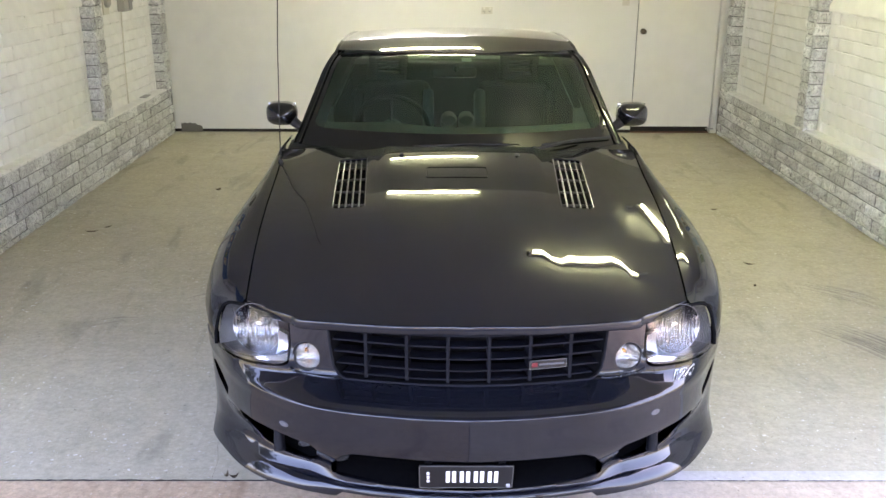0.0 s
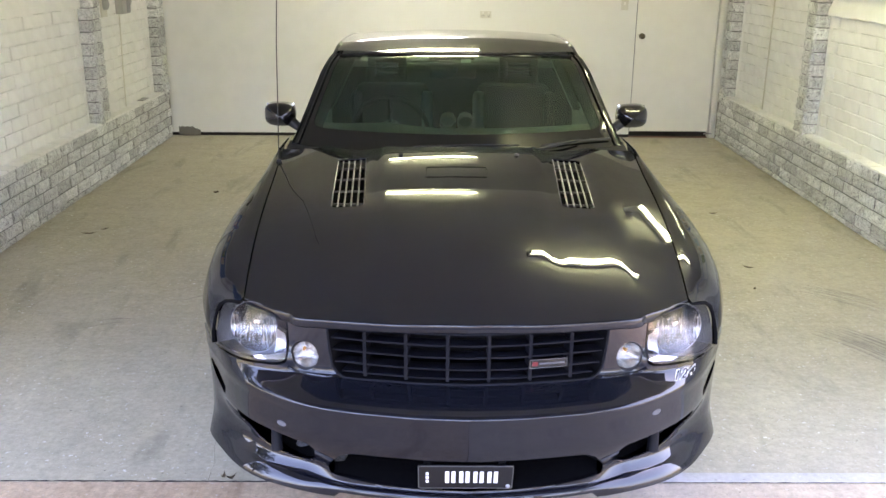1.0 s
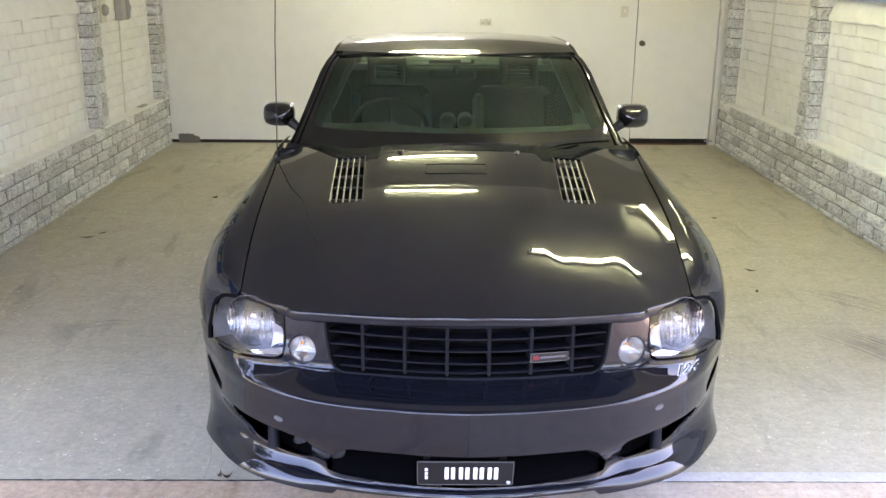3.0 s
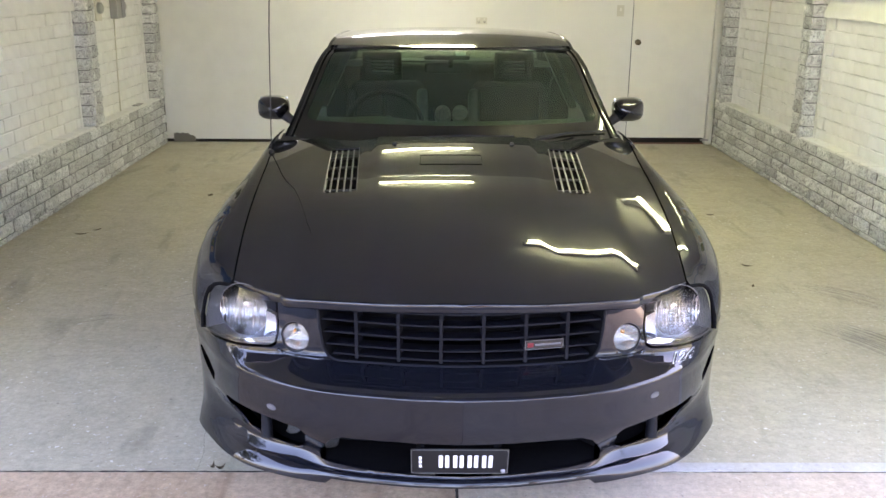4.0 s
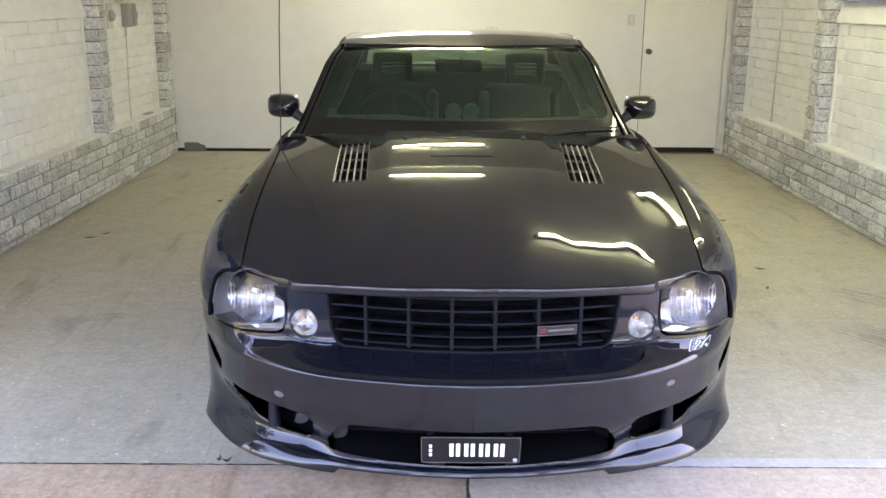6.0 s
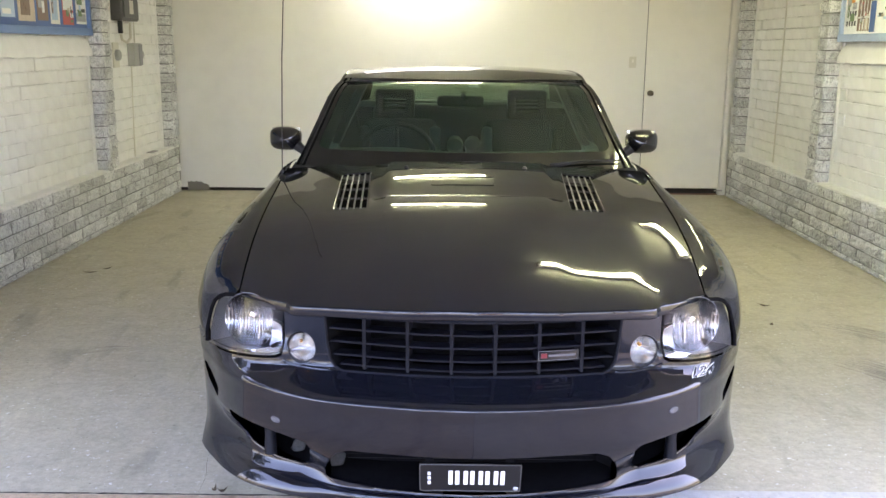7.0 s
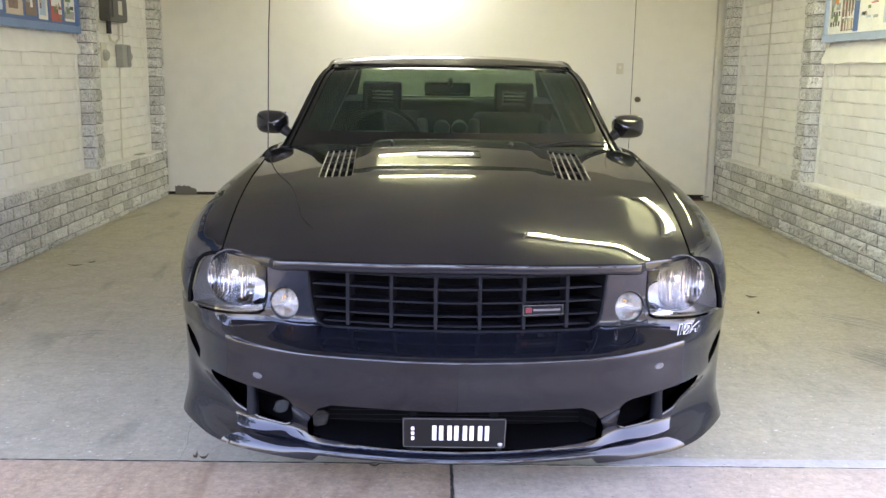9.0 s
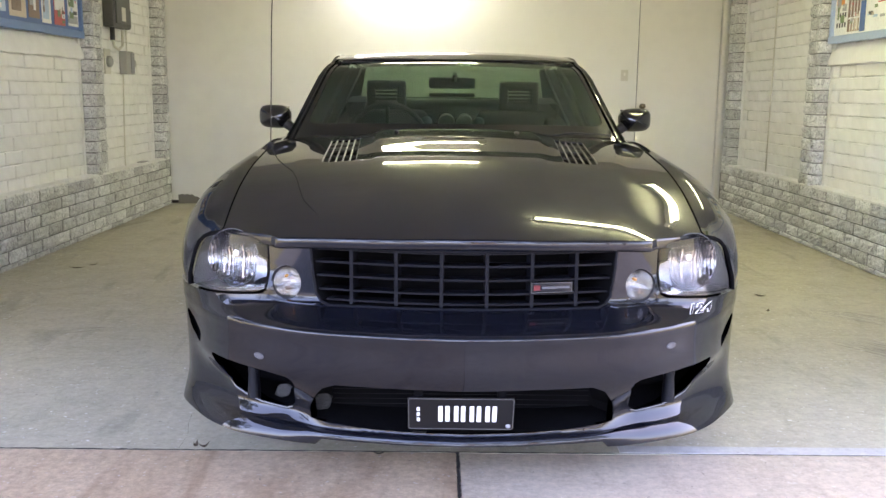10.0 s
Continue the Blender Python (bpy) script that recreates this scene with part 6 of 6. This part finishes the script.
for s in (-1, 1):
    sg = cpart("side_window", facing(side_glass(s, 4.58, 5.868), (0, 5, 1.15)), M_SIDEGLASS)
    sg.visible_shadow = False
    qx = lambda y, z: (s * (0.85 - 0.20 * (z - 0.985) / 0.37), y, z)
    q_hole = rounded([(5.94, 1.035), (6.16, 1.050), (6.02, 1.275), (5.94, 1.285)], 0.02, 3)
    cpart("quarter_panel", wrap_panel(qx, [(5.862, 0.982), (6.62, 0.992), (6.32, 1.345), (5.862, 1.356)], [q_hole], 0.05, s < 0, 0.01), M_PAINT)
    qw = cpart("quarter_window", facing(wrap_panel(lambda y, z: (lambda p: (p[0] - s * 0.006, p[1], p[2]))(qx(y, z)), q_hole, (), 0.06, s < 0, 0.0)[:2], (0, 5, 1.15)), M_SIDEGLASS)
    cpart("door_pillar", merge(grid(lambda u, t: (s * (0.765 + 0.05 * u - 0.195 * t), 5.80, 0.95 + 0.40 * t), 2, 6), grid(lambda u, t: (s * (0.765 - 0.195 * t), 5.80 + 0.13 * u, 0.95 + 0.40 * t), 2, 6)), M_BLACK)
    cpart("quarter_trim", wrap_panel(lambda y, z: (lambda p: (p[0] - s * 0.022, p[1], p[2]))(qx(y, z)), [(5.79, 0.90), (6.80, 0.90), (6.47, 1.345), (5.79, 1.360)], (), 0.06, s < 0, 0.0)[:2], M_INTRIM)
    cpart("pillar_trim", grid(lambda u, t: (s * ((0.57 + 0.09 * t) * (1 - u) + (0.645 + 0.195 * t) * u), (6.18 + 0.55 * t) * (1 - u) + (6.30 + 0.30 * t) * u, (1.362 - 0.225 * t) * (1 - u) + (1.340 - 0.353 * t) * u), 6, 8), M_INTRIM)
    cpart("rear_pillar", grid(lambda u, t: (s * ((0.585 + 0.09 * t) * (1 - u) + (0.655 + 0.195 * t) * u), (6.19 + 0.55 * t) * (1 - u) + (6.32 + 0.30 * t) * u, (1.372 - 0.225 * t) * (1 - u) + (1.345 - 0.353 * t) * u), 6, 8), M_PAINT)
    qw.visible_shadow = False

# mirrors
def mirror_shell(s):
    prof = []
    for i in range(13):
        a = i / 12
        prof.append(a)
    v, f = [], []
    n = 22
    for i, a in enumerate(np.linspace(0, 1, 11)):
        y = 4.75 + 0.135 * a
        k = math.sin(math.pi / 2 * min(1, a * 1.6 + 0.02)) ** 0.8
        for j in range(n):
            t = 2 * math.pi * j / n
            ct, st = math.cos(t), math.sin(t)
            sx = math.copysign(abs(ct) ** 0.62, ct) * 0.082 * k
            sz = math.copysign(abs(st) ** 0.62, st) * 0.060 * k
            v.append((s * (0.922 + sx + 0.012 * a), y, 1.076 + sz + 0.10 * sx * (1 if True else 0) * 0.25))
    for i in range(10):
        for j in range(n):
            q = (i * n + j, i * n + (j + 1) % n, (i + 1) * n + (j + 1) % n, (i + 1) * n + j)
            f.append(q if s > 0 else q[::-1])
    f.append(tuple(range(n)))
    return v, f


for s in (-1, 1):
    mr = cpart("side_mirror", mirror_shell(s), M_GLOSSBLACK, None, "gloss dark side mirror")
    cpart("mirror_glass", box(s * 0.934 - 0.072, s * 0.934 + 0.072, 4.885, 4.889, 1.025, 1.128, 0.001), M_MIRROR, mr)
    cpart("stalk", tube([(s * 0.80, 4.80, 0.985), (s * 0.83, 4.81, 1.012), (s * 0.87, 4.81, 1.045)], [0.026, 0.022, 0.028], 12), M_BLACK, mr)

# antenna
an = cpart("antenna", lathe([(0.0, 0.034), (0.010, 0.032), (0.014, 0.020), (0.024, 0.008), (0.030, 0.0)], 18, (-0.833, 4.178, 0.945), (0, 0, 1)), M_BLACK, None, "thin black mast antenna")
cpart("mast", tube([(-0.833, 4.178, 0.97), (-0.820, 4.185, 1.5), (-0.806, 4.195, 1.80)], 0.0026, 8), M_BLACK, an)

# wipers
def on_screen(u, t, h):
    p = Vector(screen(u, t))
    return p + normal_of(screen, u, t, 0.01) * h


for a0, a1, x0 in ((-0.27, 0.36, -0.10), (0.50, 0.97, 0.30)):
    blade = [on_screen(a0 + (a1 - a0) * k / 10, 0.050 + 0.014 * math.sin(math.pi * k / 10) + 0.012 * k / 10, 0.014) for k in range(11)]
    wp = cpart("wiper", tube(blade, 0.0045, 6), M_RUBBER, None, "black wiper resting on the cowl")
    arm = [on_screen(a0 - 0.05, 0.005, 0.02), on_screen((a0 + a1) / 2 - 0.08, 0.045, 0.028), on_screen((a0 + a1) / 2 + 0.02, 0.062, 0.022)]
    cpart("wiper_arm", tube(arm, [0.009, 0.006, 0.005], 8), M_BLACK, wp)
    cpart("pivot", lathe([(0.0, 0.03), (0.015, 0.028), (0.02, 0.0)], 14, on_screen(a0 - 0.05, 0.005, 0.0), (0, -0.4, 1)), M_BLACK, wp)

# ---- cabin ----
cpart("dashboard", grid(lambda u, t: ((u * 2 - 1) * 0.74, 4.42 + 0.18 * abs(u * 2 - 1) ** 2 + 0.50 * t, 0.99 + 0.045 * math.sin(math.pi * min(1, t * 1.15)) - 0.30 * sstep(0.86, 1.0, t) + 0.020 * math.exp(-((u - 0.25) / 0.12) ** 2) * sstep(0.4, 0.7, t)), 40, 20), M_DASH, None, "dark grey dashboard")
sw_c, sw_ax = Vector((-0.36, 5.08, 0.95)), Vector((0, 1, 0.38)).normalized()
e1, e2 = Vector((1, 0, 0)), sw_ax.cross(Vector((1, 0, 0))).normalized()
ring = [sw_c + (e1 * math.cos(a) + e2 * math.sin(a)) * 0.205 for a in np.linspace(0, 2 * math.pi, 37)]
sw = cpart("steering_wheel", tube(ring, 0.014, 10, False), M_BLACK, None, "dark leather steering wheel")
cpart("hub", lathe([(0.0, -0.03), (0.05, -0.028), (0.065, 0.0), (0.05, 0.03)], 20, sw_c, sw_ax), M_DASH, sw)
for a in (0, 180, 270):
    d = e1 * math.cos(radians(a)) + e2 * math.sin(radians(a))
    cpart("spoke", tube([sw_c + d * 0.05, sw_c + d * 0.20], 0.012, 8), M_BLACK, sw)
for x in (-0.045, 0.045):
    cpart("gauge_pod", lathe([(0.0, 0.0), (0.036, 0.004), (0.040, 0.01), (0.043, -0.03), (0.042, -0.09)], 18, (x, 4.78, 1.062), (0, 1, 0.1)), M_DASH)


def cushion(x0, x1, y0, y1, z0, z1, r):
    return box(x0, x1, y0, y1, z0, z1, r, 4)


for s in (-1, 1):
    seat = cpart("front_seat", cushion(s * 0.39 - 0.26, s * 0.39 + 0.26, 5.35, 5.90, 0.42, 0.60, 0.06), M_LEATHER, None, "black leather bucket seat with a slotted headrest")
    bm = cushion(-0.235, 0.235, -0.065, 0.065, 0.0, 0.56, 0.055)
    bmesh.ops.transform(bm, matrix=Matrix.Translation((s * 0.39, 5.86, 0.55)) @ Matrix.Rotation(radians(-14), 4, "X"), verts=bm.verts)
    cpart("seat_back", bm, M_LEATHER, seat)
    for k in (-1, 1):
        bm = cushion(k * 0.225 - 0.035, k * 0.225 + 0.035, -0.12, 0.05, 0.05, 0.50, 0.03)
        bmesh.ops.transform(bm, matrix=Matrix.Translation((s * 0.39, 5.85, 0.55)) @ Matrix.Rotation(radians(-14), 4, "X"), verts=bm.verts)
        cpart("bolster", bm, M_GREYLEATHER if k == -s else M_LEATHER, seat, "pale grey side bolster" if k == -s else "")
    hc = Vector((s * 0.425, 6.02, 1.195))
    top = cushion(-0.125, 0.125, -0.045, 0.045, 0.025, 0.085, 0.022)
    bot = cushion(-0.118, 0.118, -0.045, 0.045, -0.11, -0.045, 0.022)
    lft = cushion(-0.125, -0.068, -0.045, 0.045, -0.10, 0.075, 0.02)
    rgt = cushion(0.068, 0.125, -0.045, 0.045, -0.10, 0.075, 0.02)
    bm = join(top, bot, lft, rgt)
    bmesh.ops.translate(bm, vec=hc, verts=bm.verts)
    hr = cpart("headrest", bm, M_LEATHER, seat)
    for k in range(3):
        z = hc.z + 0.012 - 0.022 * k
        cpart("headrest_slat", box(hc.x - 0.07, hc.x + 0.07, hc.y - 0.03, hc.y + 0.03, z - 0.007, z + 0.007, 0.003), M_LEATHER, hr)
    for k in (-0.05, 0.05):
        cpart("post", tube([(hc.x + k, hc.y - 0.01, hc.z - 0.18), (hc.x + k, hc.y, hc.z - 0.09)], 0.006, 8), M_CHROME, hr)
cpart("rear_seat", join(cushion(-0.60, 0.60, 6.35, 6.62, 0.55, 1.165, 0.06), cushion(-0.60, 0.60, 6.05, 6.5, 0.45, 0.60, 0.06)), M_LEATHER)
cpart("rear_bulkhead", box(-0.88, 0.88, 6.63, 6.66, 0.3, 1.135, 0.004), M_INTRIM)
cpart("parcel_shelf", box(-0.78, 0.78, 6.50, 6.76, 1.135, 1.177, 0.006), M_DASH)
cpart("high_brake_light", box(-0.16, 0.16, 6.56, 6.62, 1.177, 1.205, 0.006), M_BLACK)
cpart("headliner", grid(lambda u, t: (lambda p: (p[0] * 0.96, p[1], p[2] - 0.022))(roof_f(u, t * 0.98 + 0.01)), 16, 12), M_LINER, None, "pale grey headliner")
cpart("cabin_floor", box(-0.80, 0.80, 4.6, 6.6, 0.24, 0.28), M_VOID)
for s in (-1, 1):
    cpart("door_trim", box(s * 0.82 - 0.02, s * 0.82 + 0.02, 4.75, 6.1, 0.3, 0.965, 0.015), M_DASH)
    cpart("belt_strap", tube([(s * 0.70, 5.98, 1.25), (s * 0.66, 5.96, 1.05), (s * 0.58, 5.93, 0.8)], 0.010, 6), M_LEATHER)
rm = cpart("rear_view_mirror", box(-0.143, 0.113, 5.12, 5.15, 1.228, 1.288, 0.018, 4), M_BLACK, None, "black rear-view mirror")
cpart("mirror_glass", box(-0.133, 0.103, 5.151, 5.153, 1.236, 1.280, 0.004), M_MIRROR, rm)
cpart("mirror_stem", tube([(0, 5.12, 1.27), (0, 5.10, 1.29), (0, 5.085, 1.305)], 0.013, 10), M_BLACK, rm)
tag_p = [on_screen(a, t, -0.006) for a, t in ((0.035, 0.885), (0.115, 0.885), (0.115, 0.945), (0.035, 0.945))]
cpart("toll_tag", (tag_p, [(0, 1, 2, 3)]), M_STICKER, ws, "pale sticker inside the windscreen")
decal("124", 0.062, 0.668, 0.560, -0.05, 0.0030, 0.0026, M_PALEINK, "race_number_edge")
decal("124", 0.062, 0.668, 0.560, -0.05, 0.0040, 0.0006, M_SATIN, "race_number")
